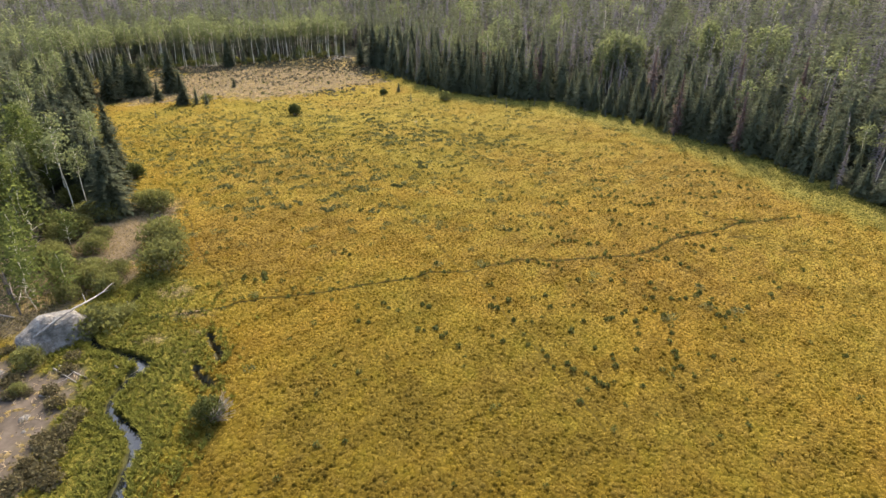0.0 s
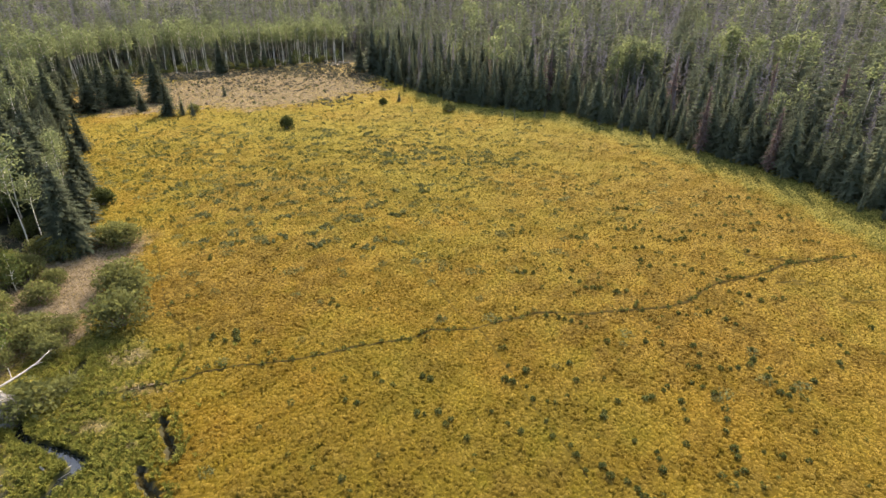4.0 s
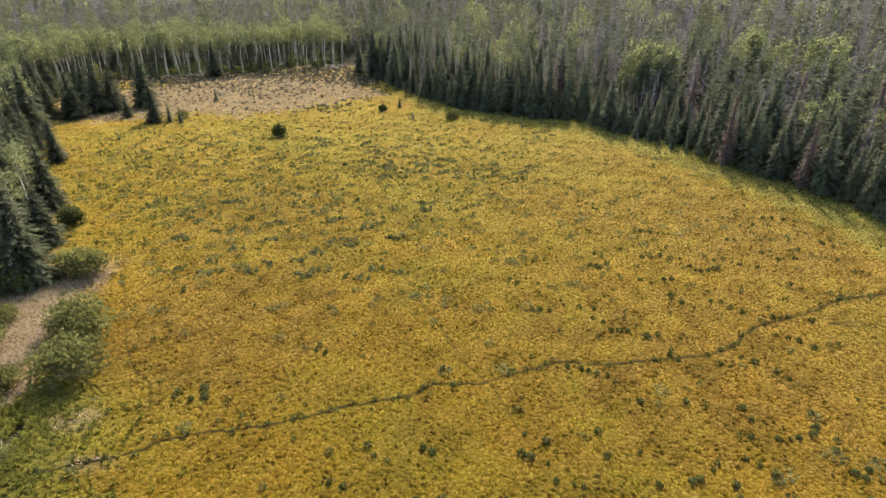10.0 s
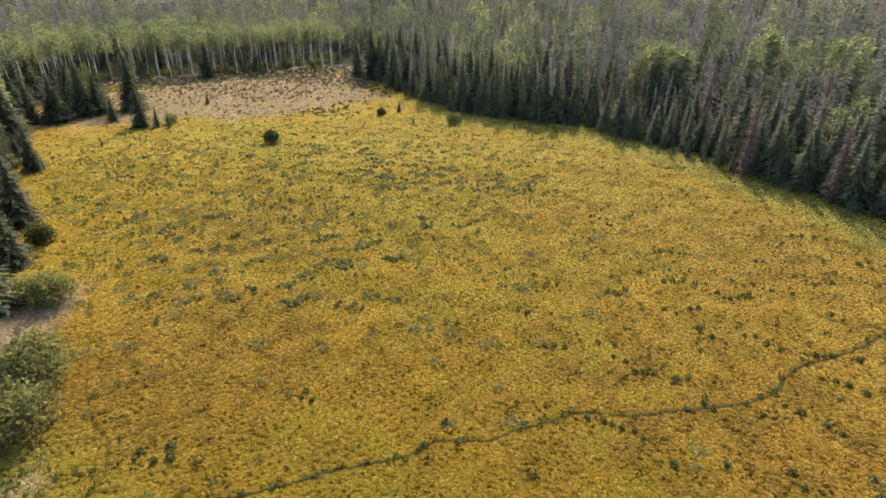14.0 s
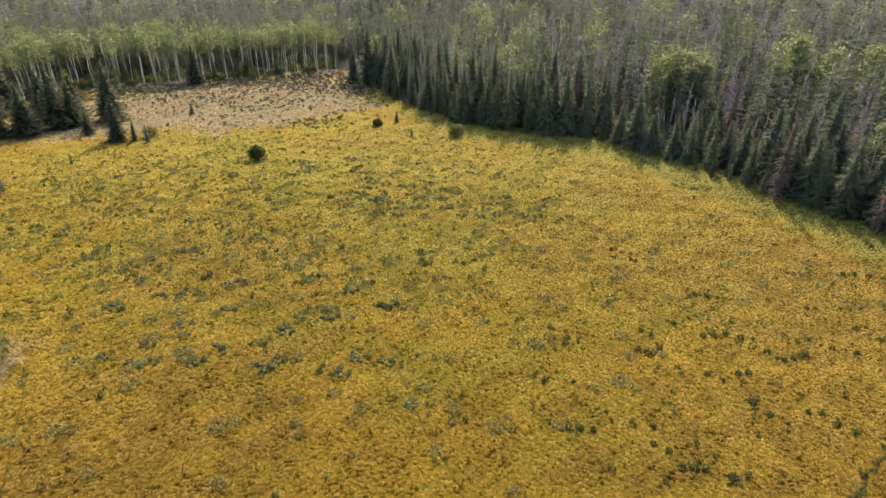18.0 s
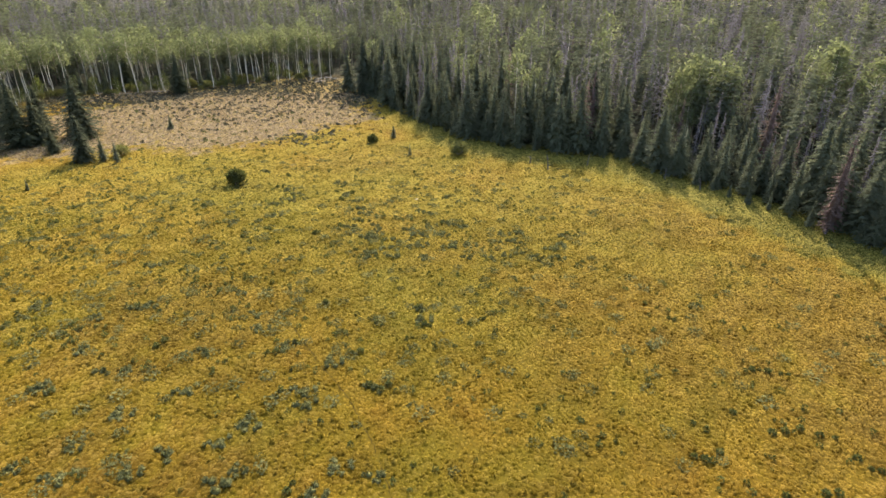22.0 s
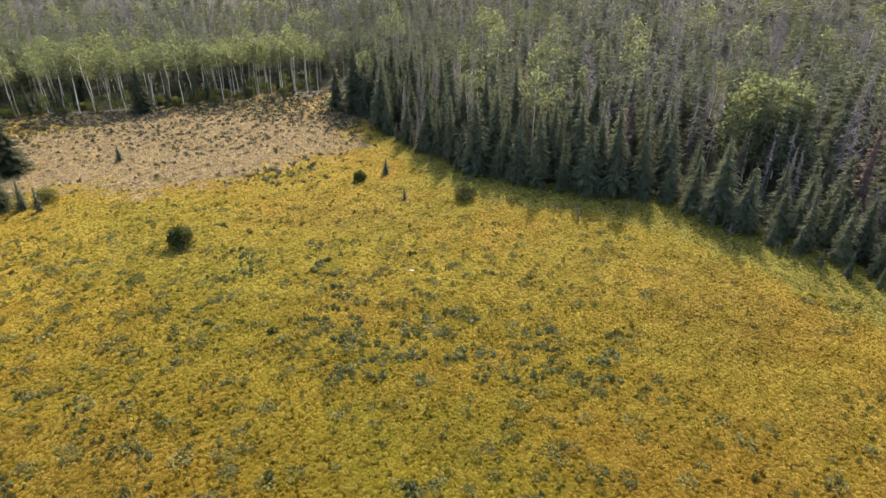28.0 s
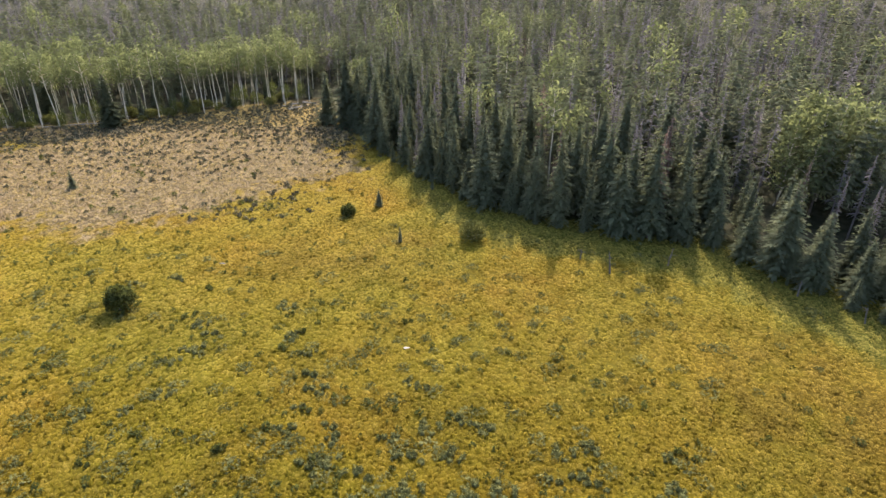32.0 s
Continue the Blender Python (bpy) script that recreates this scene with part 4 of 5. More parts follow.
for row, (off, step) in enumerate(((1.0, 3.9), (4.4, 3.5), (8.0, 3.4), (11.6, 3.4))):
    c, nrm = along(east_edge, step, g)
    for (x, y), nn in zip(c, nrm):
        x, y = np.array((x, y)) + nn * (off + g.uniform(-1.2, 1.2))
        if y < 62 or not free(x, y, 2.0):
            continue
        u = g.uniform()
        key = "spruce" if u < (0.68, 0.54, 0.4, 0.34)[row] else "fir" if u < (0.95, 0.86, 0.74, 0.64)[row] else "dead" if u < (1, 0.97, 0.92, 0.9)[row] else "aspen"
        grow = 0.78 + 0.22 * smooth(np.array([y]), 80, 150)[0]
        h = g.uniform(*((6.5, 14.5), (9, 15), (10, 15), (11, 16))[row]) * grow
        if 37 < x < 57 and 130 < y < 162:
            h = min(h, 7.5 + 3.0 * g.uniform())
        plant(key, x, y, h / (13.0 if key == "aspen" else 12.0), g, lean=1.2, wide=1.3 if key == "spruce" else 1.12)
# small young conifers at the foot of the wall
c, nrm = along(east_edge, 3.2, g)
for (x, y), nn in zip(c, nrm):
    if y > 70:
        x, y = np.array((x, y)) + nn * g.uniform(-1.5, 0.8)
        plant("fir" if g.uniform() < 0.5 else "spruce", x, y, g.uniform(1.5, 4.5) / 12.0, g)

# the aspen wall at the far end
far_edge = EDGE[19:26]
for row, (off, step) in enumerate(((0.6, 3.3), (4.0, 3.4), (8.0, 3.8))):
    c, nrm = along(far_edge, step, g)
    for (x, y), nn in zip(c, nrm):
        x, y = np.array((x, y)) + nn * (off + g.uniform(-1.2, 1.2))
        if free(x, y, 1.3):
            key = "aspen" if g.uniform() < 0.84 else "spruce"
            plant(key, x, y, g.uniform(12.0, 16.0) / 13.0 * (0.56 if key == "spruce" else 1), g, lean=1.3)
c, nrm = along(far_edge, 1.4, g)
for (x, y), nn in zip(c, nrm):
    x, y = np.array((x, y)) + nn * g.uniform(-1, 6)
    plant("sapling" if g.uniform() < 0.5 else "willow", x, y, g.uniform(0.4, 0.85), g)
# mixed edge on the west side
west_edge = EDGE[25:33]
for off, step in ((2.5, 3.6), (6.0, 3.4), (10.0, 3.6)):
    c, nrm = along(west_edge, step, g)
    for (x, y), nn in zip(c, nrm):
        x, y = np.array((x, y)) + nn * (off + g.uniform(-1.2, 1.2))
        if free(x, y, 1.9):
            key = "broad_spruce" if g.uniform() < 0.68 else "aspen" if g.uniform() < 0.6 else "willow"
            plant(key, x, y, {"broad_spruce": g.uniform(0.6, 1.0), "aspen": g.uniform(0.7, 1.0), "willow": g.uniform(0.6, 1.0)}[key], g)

# fuller trees in the south-west wood, which the camera passes nearest
for x in np.arange(-112, -44, 4.2):
    for y in np.arange(50, 126, 4.2):
        a, b = x + g.uniform(-1.6, 1.6), y + g.uniform(-1.6, 1.6)
        d = beyond(np.array([(a, b)]))[0]
        if 7 < d < 38 and -a < 0.75 * b + 14 and free(a, b, 3.2):
            u = g.uniform()
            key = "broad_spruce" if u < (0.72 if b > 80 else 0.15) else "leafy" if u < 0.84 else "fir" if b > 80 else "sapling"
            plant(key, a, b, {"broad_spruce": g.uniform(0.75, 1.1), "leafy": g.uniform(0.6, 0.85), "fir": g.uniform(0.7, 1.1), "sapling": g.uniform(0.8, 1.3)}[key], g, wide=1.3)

# depth of the woods, joined by kind
def woods():
    g = np.random.default_rng(21)
    pts = []
    for lo, hi, s in ((13.0, 45.0, 3.4), (45.0, 120.0, 4.2), (120.0, 210.0, 5.0)):
        xs, ys = np.meshgrid(np.arange(-420, 420, s), np.arange(40, 620, s))
        p = np.stack([xs.ravel(), ys.ravel()], 1) + g.uniform(-0.42, 0.42, (xs.size, 2)) * s
        p = p[np.abs(p[:, 0]) < 0.75 * p[:, 1] + 13]
        d = beyond(p)
        k = (d > lo) & (d <= hi) & ~((p[:, 0] < -40) & (p[:, 1] < 125) & (d < 36))
        pts.append(np.column_stack([p[k], d[k]]))
    # the wood goes on round the back of the meadow, thinner
    xs, ys = np.meshgrid(np.arange(-110, 150, 6.5), np.arange(-120, 75, 6.5))
    q = np.stack([xs.ravel(), ys.ravel()], 1) + g.uniform(-2.4, 2.4, (xs.size, 2))
    d = beyond(q)
    k = (d > 2) & (d < 30) & (np.abs(q[:, 0]) > 0.8 * q[:, 1] + 22)
    pts.append(np.column_stack([q[k], d[k]]))
    p = np.concatenate(pts)
    z = ground_height(p[:, :2])
    zone_a, zone_d = rolling(p[:, :2], 0.03, 0.06), rolling(p[:, :2] + 77, 0.03, 0.06)
    west = smooth(-p[:, 0] - 0.2 * (p[:, 1] - 200), 20, 40)
    u = g.uniform(size=len(p))
    band = west * (1 - smooth(p[:, 2], 26, 42)) * smooth(p[:, 1], 120, 160)
    aspen = 0.03 + 0.4 * smooth(zone_a, 0.7, 1.7) * (p[:, 2] < 110) + 0.3 * band
    aspen = np.maximum(aspen, 0.22 * west * (p[:, 1] < 160))
    dead = (0.28 + 0.3 * smooth(zone_d, -0.6, 0.8) + 0.16 * smooth(p[:, 2], 50, 110)) * (1 - 0.6 * band) * np.where((west > 0.5) & (p[:, 1] < 160), 0.2, 1)
    kind = np.where(u < aspen, 0, np.where(u < aspen + dead * (1 - aspen), 1, np.where(g.uniform(size=len(p)) < 0.5, 2, 3)))
    for q, (key, leaf, barkname, nm, label, cat) in enumerate((
            ("aspen", "hazed_aspen_leaves", "aspen_bark", "aspen_woods", "light green aspens deep in the woods", "aspen woods"),
            ("dead", "dead_twigs", "dead_bark", "dead_woods", "grey beetle-killed conifers standing on the slope", "dead woods"),
            ("spruce", "hazed_spruce_needles", "conifer_bark", "spruce_woods", "dark spruces deep in the woods", "spruce woods"),
            ("fir", "hazed_fir_needles", "conifer_bark", "fir_woods", "olive firs deep in the woods", "fir woods"))):
        idx = np.nonzero(kind == q)[0]
        crown, stems = Soup(), Soup()
        ref = 13.0 if key == "aspen" else 12.0
        for j in idx:
            (cv, cf, ct), st = LOW[key][int(g.integers(5))]
            h = g.uniform(10.5, 16.5) / ref * (0.98 if key == "aspen" else 1.0)
            wd = h * g.uniform(0.85, 1.2) * (1.0 if p[j, 2] < 45 else 1.25 if p[j, 2] < 130 else 1.6)
            a = g.uniform(0, 2 * np.pi)
            ca, sa = math.cos(a) * wd, math.sin(a) * wd
            rot = np.array(((ca, sa, 0), (-sa, ca, 0), (g.normal(0, 0.025), g.normal(0, 0.025), h)))
            at = np.array((p[j, 0], p[j, 1], z[j] - 0.2))
            if p[j, 2] > 45:
                cf = cf[cv[cf[:, 0], 2] > ref * (0.42 if p[j, 2] < 130 else 0.5)]
            crown.add(cv @ rot + at, cf, 0.3 * ct + 0.7 * g.uniform())
            if st is not None and p[j, 2] < 110:
                stems.add(st[0] @ rot + at, st[1])
        e = tagged(new(nm), label, cat, kind="stuff")
        ob = part("crowns", crown.mesh("crowns", M[leaf]), e)
        ob["kind"] = "stuff"
        if stems.n:
            ob = part("trunks", stems.mesh("trunks", M[barkname]), e)
            ob["kind"] = "stuff"


woods()

# ---- sedge, the grass of the meadow ----
def sedge():
    g = np.random.default_rng(31)
    beds = []
    for y0, y1, s in ((22, 125, 0.34), (125, 236, 0.43)):
        xs, ys = np.meshgrid(np.arange(-100, 78, s), np.arange(y0, y1, s))
        beds.append(np.stack([xs.ravel(), ys.ravel()], 1) + g.uniform(-0.48, 0.48, (xs.size, 2)) * s)
    p = np.concatenate(beds)
    p = p[(np.abs(p[:, 0]) < 0.84 * p[:, 1] + 9)]
    # sparser tussocks on the southern side
    xs, ys = np.meshgrid(np.arange(-50, 96, 0.8), np.arange(-40, 90, 0.8))
    q = np.stack([xs.ravel(), ys.ravel()], 1) + g.uniform(-0.38, 0.38, (xs.size, 2))
    q = q[(q[:, 1] < 22) | (np.abs(q[:, 0]) > 0.84 * q[:, 1] + 9)]
    bed = np.concatenate([np.where(p[:, 1] < 125, 0.34, 0.43), np.full(len(q), 0.8)])
    p = np.concatenate([p, q])
    p, bed = p[beyond(p) < 2.5], bed[beyond(p) < 2.5]
    rust, lush_shade, dry, bare, wood = zones(p)
    keep = ((bare < 0.5 * g.uniform(size=len(p)) + 0.1) | (g.uniform(size=len(p)) < 0.16)) & (seg_dist(p, CREEK) > creek_half(p[:, 1]) + 0.28) & ((dry < 0.6) | (g.uniform(size=len(p)) < 0.8))
    for t, w in zip(TRAILS, (0.3, 0.17, 0.17, 0.24, 0.22, 0.2, 0.2)):
        keep &= seg_dist(p, t) > w
    for c in CUTS:
        keep &= seg_dist(p, c) > 0.46
    dry = np.maximum(dry, 0.7 * bare)
    p, bed, rust, lush_shade, dry = p[keep], bed[keep], rust[keep], lush_shade[keep], dry[keep]
    # each tussock: a steep uneven mound leaning with its neighbours, and a few blades that stand out of it
    k, nm, nb = len(p), 4, 2
    z = ground_height(p) - 0.05
    lump = np.clip(1 + 0.3 * rolling(p, 0.7, 1.5) + 0.15 * rolling(p + 31, 0.2, 0.4), 0.4, 1.7)
    tall = g.uniform(0.15, 0.27, k) * lump * (1 + 0.25 * lush_shade) * (1 - 0.35 * dry)
    sway = 2.2 * rolling(p + 57, 0.08, 0.3) + g.normal(0, 0.5, k)
    lean = np.stack([np.cos(sway), np.sin(sway)], 1) * g.uniform(0.0, 0.14, (k, 1))
    a = np.arange(nm) * 2 * np.pi / nm + g.uniform(0, 6.3, (k, 1)) + g.uniform(-0.35, 0.35, (k, nm))
    r = g.uniform(0.27, 0.4, (k, 1)) * g.uniform(0.75, 1.25, (k, nm)) * bed[:, None] / 0.36
    rim = np.stack([p[:, :1] + r * np.cos(a), p[:, 1:] + r * np.sin(a), z[:, None] + g.uniform(-0.04, 0.05, (k, nm))], 2)
    top = np.column_stack([p + lean, z + tall])[:, None]
    b = g.uniform(0, 2 * np.pi, (k, nb))
    foot = p[:, None] + g.normal(0, 0.1, (k, nb, 2)) + 0.5 * lean[:, None]
    half = np.stack([np.cos(b), np.sin(b)], 2) * g.uniform(0.035, 0.07, (k, nb, 1))
    end = np.dstack([foot + 1.5 * lean[:, None] + g.normal(0, 0.05, (k, nb, 2)), (z + tall)[:, None] + g.uniform(-0.03, 0.05, (k, nb))])
    low = (z + 0.3 * tall)[:, None] + np.zeros((k, nb))
    blade = np.stack([np.dstack([foot - half, low]), np.dstack([foot + half, low]), end], 2).reshape(k, 3 * nb, 3)
    v = np.concatenate([top, rim, blade], 1).reshape(-1, 3)
    j, w = np.arange(nm), 1 + nm + 3 * nb
    one = np.concatenate([np.stack([0 * j, 1 + j, 1 + (j + 1) % nm], 1), 1 + nm + np.arange(3 * nb).reshape(nb, 3)])
    f = (np.arange(k)[:, None, None] * w + one[None]).reshape(-1, 3)
    each = lambda q: np.repeat(q, w)
    me = tri_mesh("sedge", v, f, M["grass"], True, tip=np.tile([1.0] + [0.0] * nm + [0.4, 0.4, 1.0] * nb, k), rust=each(rust), lush_shade=each(lush_shade), dry=each(dry))
    tagged(new("sedge", me), "dense golden and rust-coloured sedge tussocks", "grass", kind="stuff")


sedge()

# tall lush grass overhanging the creek and the cuts
def bank_grass():
    g = np.random.default_rng(35)
    q = np.column_stack([g.uniform(-36, -17, 30000), g.uniform(24, 56, 30000)])
    d = seg_dist(q, CREEK)
    cut = np.minimum(seg_dist(q, CUTS[0]), seg_dist(q, CUTS[1]))
    bare, dry = zones(q)[3], zones(q)[2]
    d -= creek_half(q[:, 1])
    want = np.where(d < 0.8, 0.75, 0.3 * np.exp(-(d - 0.8) / 2.6)) * (d > 0.2)
    want = np.where((cut < 1.0) & (cut > 0.55), 0.4, want * (cut > 0.55))
    q = q[(g.uniform(size=len(q)) < want * 0.42) & (bare < 0.6) & (dry < 0.5)]
    soup = Soup()
    for x, y in q:
        k = 9
        a, r = g.uniform(0, 6.28, k), g.uniform(0.02, 0.12, k)
        ln, bend = g.uniform(0.3, 0.62, k), g.uniform(0.25, 0.75, k)
        d = np.stack([np.cos(a), np.sin(a), np.zeros(k)], 1)
        e = np.stack([-np.sin(a), np.cos(a), np.zeros(k)], 1) * 0.045
        b = d * r[:, None] + (x, y, ground_height([(x, y)])[0] - 0.05)
        mid = b + d * (ln * bend * 0.45)[:, None] + (0, 0, 1) * (ln * 0.72)[:, None]
        tip = b + d * (ln * bend * 1.2)[:, None] + (0, 0, 1) * (ln * 0.78)[:, None]
        v = np.stack([b - e, b + e, mid - e * 0.9, mid + e * 0.9, tip], 1).reshape(-1, 3)
        i = np.arange(k)[:, None] * 5
        soup.add(v, np.concatenate([i + [0, 1, 3], i + [0, 3, 2], i + [2, 3, 4]]), g.uniform())
    tagged(new("bank_grass", soup.mesh("bank_grass", M["bank_grass"], True)), "tall lush green grass overhanging the creek banks", "grass", kind="stuff")


bank_grass()

# ---- low shrubs scattered through the meadow ----
def dome(count, radius, height, g):
    """Points through the outer part of a low uneven dome."""
    p = g.normal(size=(count, 3))
    p *= (g.uniform(0.55, 1.0, count) / np.linalg.norm(p, axis=1))[:, None]
    p[:, 2] = np.abs(p[:, 2])
    return p * (radius, radius, height) + (0, 0, 0.04)


def low_shrub(g, mat, count=85, radius=0.36, height=0.5):
    s = Soup()
    s.add(*leaf_cards(dome(count, radius, height, g), 0.1, g), tint=g.uniform(0, 1, count * 4))
    return s.mesh("low_shrub", mat)


def meadow_shrubs():
    g = np.random.default_rng(41)
    green = [low_shrub(np.random.default_rng(60 + k), M["low_shrub_leaves"]) for k in range(6)]
    pts = []
    for bed in (SHRUBS_EAST, SHRUBS_MIDDLE, SHRUBS_TRAIL, SHRUBS_SOUTH, SHRUBS_RUT, SHRUBS_SOUTH_EAST):
        pts += [(x, y, g.uniform(0.5, 1.05)) for x, y in bed]
    for x, y in ((-1.6, 51.3), (-20.3, 56.6), (-22.2, 56.6), (-19.6, 57.3), (-3.3, 100.2), (-3, 98.5), (-8.8, 92.5), (-15.8, 94.4), (-6.9, 88.1), (-10.9, 77.4), (-32.4, 101), (-16.6, 93.1), (-27.4, 94.2), (-13.3, 101.2), (-2, 96.9), (2.9, 98), (-6.6, 88.2), (22.4, 98.8), (-4.8, 135.7), (-16.4, 131.2), (-15.5, 133.6), (-16.8, 136.6), (-18.1, 118.7), (-26.9, 117.5), (-14.7, 121), (15.8, 118.9), (-36, 128.1), (-27, 136.4), (-26.8, 142)):
        pts += [(x + g.normal(0, 0.5), y + g.normal(0, 0.35), g.uniform(0.6, 1.15)) for _ in range(2)]
    rest = pts[298:]
    for x, y, s in pts[:298]:
        ob = new("low_shrub", green[int(g.integers(6))])
        ob.matrix_basis = pose(x, y, ground_height([(x, y)])[0], 0, 0, g.uniform(0, 360)) @ Matrix.Diagonal((s, s, s, 1))
        tagged(ob, "low dark green shrub clump in the sedge", "low shrub", "low shrubs in the meadow")
    # countless smaller ones
    q = np.column_stack([g.uniform(-95, 64, 26000), g.uniform(26, 205, 26000)])
    q = q[(np.abs(q[:, 0]) < 0.85 * q[:, 1] + 4) & (beyond(q) < -2)]
    dens = 0.10 + 0.95 * np.exp(-(((q[:, 0] + 22) / 38) ** 2 + ((q[:, 1] - 112) / 30) ** 2)) + 0.22 * np.exp(-(((q[:, 0] - 18) / 30) ** 2 + ((q[:, 1] - 84) / 16) ** 2)) + 0.12 * np.exp(-(((q[:, 0] - 22) / 16) ** 2 + ((q[:, 1] - 50) / 14) ** 2))
    dens += 1.1 * np.exp(-(((q[:, 0] + 54) / 20) ** 2 + ((q[:, 1] - 126) / 26) ** 2)) + 0.5 * np.exp(-(((q[:, 0] + 34) / 14) ** 2 + ((q[:, 1] - 94) / 18) ** 2))
    dens *= np.clip(0.8 + 0.7 * rolling(q, 0.05, 0.2), 0.05, 2)
    q = q[g.uniform(size=len(q)) < dens * 0.52]
    tq, _ = along(TRAILS[0], 0.45, g)
    tq = tq[g.uniform(size=len(tq)) < 0.55]
    q = np.concatenate([q, tq + g.normal(0, 0.16, tq.shape)])
    far = np.column_stack([g.uniform(-105, -20, 9000), g.uniform(160, 236, 9000)])
    far = far[(beyond(far) < -0.5) & (beyond(far, STRAW) > -6 * g.uniform(size=9000) ** 3) & (g.uniform(size=9000) < 0.85)]
    near_count = len(q)
    q = np.concatenate([q, far[(far[:, 1] > 186) | (g.uniform(size=len(far)) < 0.35)], STRAW.mean(0) + g.normal(0, 1, (1100, 2)) * (24, 12) + (0, 20)])
    n_far = int((beyond(q[near_count:]) < -0.5).sum())
    q = np.concatenate([q[:near_count], q[near_count:][beyond(q[near_count:]) < -0.5]])
    small = [(x, y, g.uniform(0.3, 1.0) ** 1.3 * 1.05) for x, y in q] + rest
    # low spreading grey-green patches
    w = np.column_stack([g.uniform(-75, 50, 6500), g.uniform(40, 170, 6500)])
    dw = 0.06 + 0.85 * np.exp(-(((w[:, 0] + 15) / 36) ** 2 + ((w[:, 1] - 112) / 30) ** 2)) + 0.12 * np.exp(-(((w[:, 0] - 24) / 18) ** 2 + ((w[:, 1] - 120) / 24) ** 2))
    dw += 0.7 * np.exp(-(((w[:, 0] + 52) / 18) ** 2 + ((w[:, 1] - 126) / 24) ** 2))
    w = w[(g.uniform(size=len(w)) < 0.45 * dw) & (beyond(w) < -4)]
    patches = [(x, y, g.uniform(0.55, 1.35)) for x, y in w]
    small = [(x, y, s * (1.35 if y > 158 and x < -14 else 1.0)) for x, y, s in small]
    far_sage = small[len(small) - len(rest) - n_far:len(small) - len(rest)]
    small = small[:len(small) - len(rest) - n_far] + rest
    for mat, nm, label, items, (n_leaf, rad, up, leaf) in (
            ("low_shrub_leaves", "meadow_shrubs", "countless small dark green shrubs among the sedge", small, (26, 0.34, 0.52, 0.12)),
            ("sage_leaves", "sage_patches", "spreading low grey-green patches among the sedge", patches, (64, 0.75, 0.46, 0.12)),
            ("dry_sage_leaves", "sage_brush", "grey-brown sagebrush at the far end of the meadow", far_sage, (16, 0.36, 0.36, 0.18))):
        soup = Soup()
        for x, y, s in items:
            v, f = leaf_cards(dome(n_leaf, rad, up, g), leaf, g)
            soup.add(v * (s, s, s if rad < 0.4 else 0.7) + (x, y, ground_height([(x, y)])[0]), f, g.uniform())
        tagged(new(nm, soup.mesh(nm, M[mat])), label, "low shrubs", kind="stuff")


meadow_shrubs()


# ---- boulder, logs and snags ----
def boulder(name, x, y, size, seed, label, group=""):
    bm = bmesh.new()
    bmesh.ops.create_icosphere(bm, subdivisions=4, radius=1.0)
    off = Vector((seed * 3.1, seed * 1.7, 0))
    for v in bm.verts:
        p = v.co.copy()
        k = 1 + 0.34 * noise.noise(p * 0.9 + off) + 0.14 * noise.noise(p * 2.3 + off) + 0.035 * noise.noise(p * 6 + off)
        q = p * k
        q.z = max(q.z, -0.4) if q.z < 0 else q.z * (1 - 0.12 * abs(noise.noise(p * 1.2 - off)))
        v.co = Vector((q.x * size[0], q.y * size[1], q.z * size[2]))
    me = bpy.data.meshes.new(name)
    bm.to_mesh(me)
    bm.free()
    me.materials.append(M["rock"])
    ob = new(name, me)
    ob.matrix_basis = pose(x, y, ground_height([(x, y)])[0] - 0.05, 0, 0, seed * 37)
    return tagged(ob, label, "boulder", group)


boulder("boulder", -36.6, 45.4, (3.1, 2.4, 2.7), 1, "large pale grey granite boulder beside the creek")
for k, (x, y, s) in enumerate(((-35.6, 35.4, 0.3), (-32.6, 34.6, 0.35), (-36.2, 36.6, 0.35), (-33.5, 32.6, 0.25), (-41, 42, 0.6), (-38.6, 40.2, 0.4), (-33.2, 31, 0.2), (-34.6, 33.6, 0.2), (-31.8, 33.2, 0.18), (-36.5, 32.8, 0.3))):
    boulder("rock", x, y, (s * 1.3, s, s * 0.7), k + 5, "small pale rock lying on bare soil", "rocks on the bare ground")


def log(a, b, r, label, mat="dead_wood", limbs=2, seed=0):
    g = np.random.default_rng(seed)
    a, b = np.array(a, float), np.array(b, float)
    t = np.linspace(0, 1, 7)[:, None]
    pts = a + (b - a) * t + g.normal(0, 0.02, (7, 3)) * np.linalg.norm(b - a) * 0.2 * np.array((1, 1, 0.4))
    s = Soup()
    s.add(*tube(pts, np.linspace(r, r * 0.45, 7), 8))
    ob = new("fallen_log", s.mesh("fallen_log", M[mat], True))
    tagged(ob, label, "log", "fallen logs")
    for k in range(limbs):
        q = pts[3 + k % 3]
        d = (b - a) / np.linalg.norm(b - a) + g.normal(0, 0.7, 3)
        d[2] = abs(d[2]) * 0.5
        part("branch", tri_mesh("branch", *tube([q, q + d * 0.5, q + d * 1.1], [r * 0.4, r * 0.28, r * 0.1], 5), M[mat], True), ob)


def gl(x, y, up=0.1):
    return (x, y, ground_height([(x, y)])[0] + up)


trunk = new("leaning_trunk", tri_mesh("leaning_trunk", *tube([(-37.92, 43.6, 0.12), (-36.9, 43.4, 1.6), (-35.4, 44.4, 2.6), (-34.54, 46, 2.95), (-34.1, 47.4, 2.86), (-33.97, 48.8, 2.64), (-34.09, 50.4, 2.32), (-34, 51.8, 2.43)], (0.13, 0.12, 0.11, 0.1, 0.09, 0.08, 0.06, 0.03), 8), M["dead_wood"], True))
tagged(trunk, "long bleached crooked trunk lying over the boulder", "log")
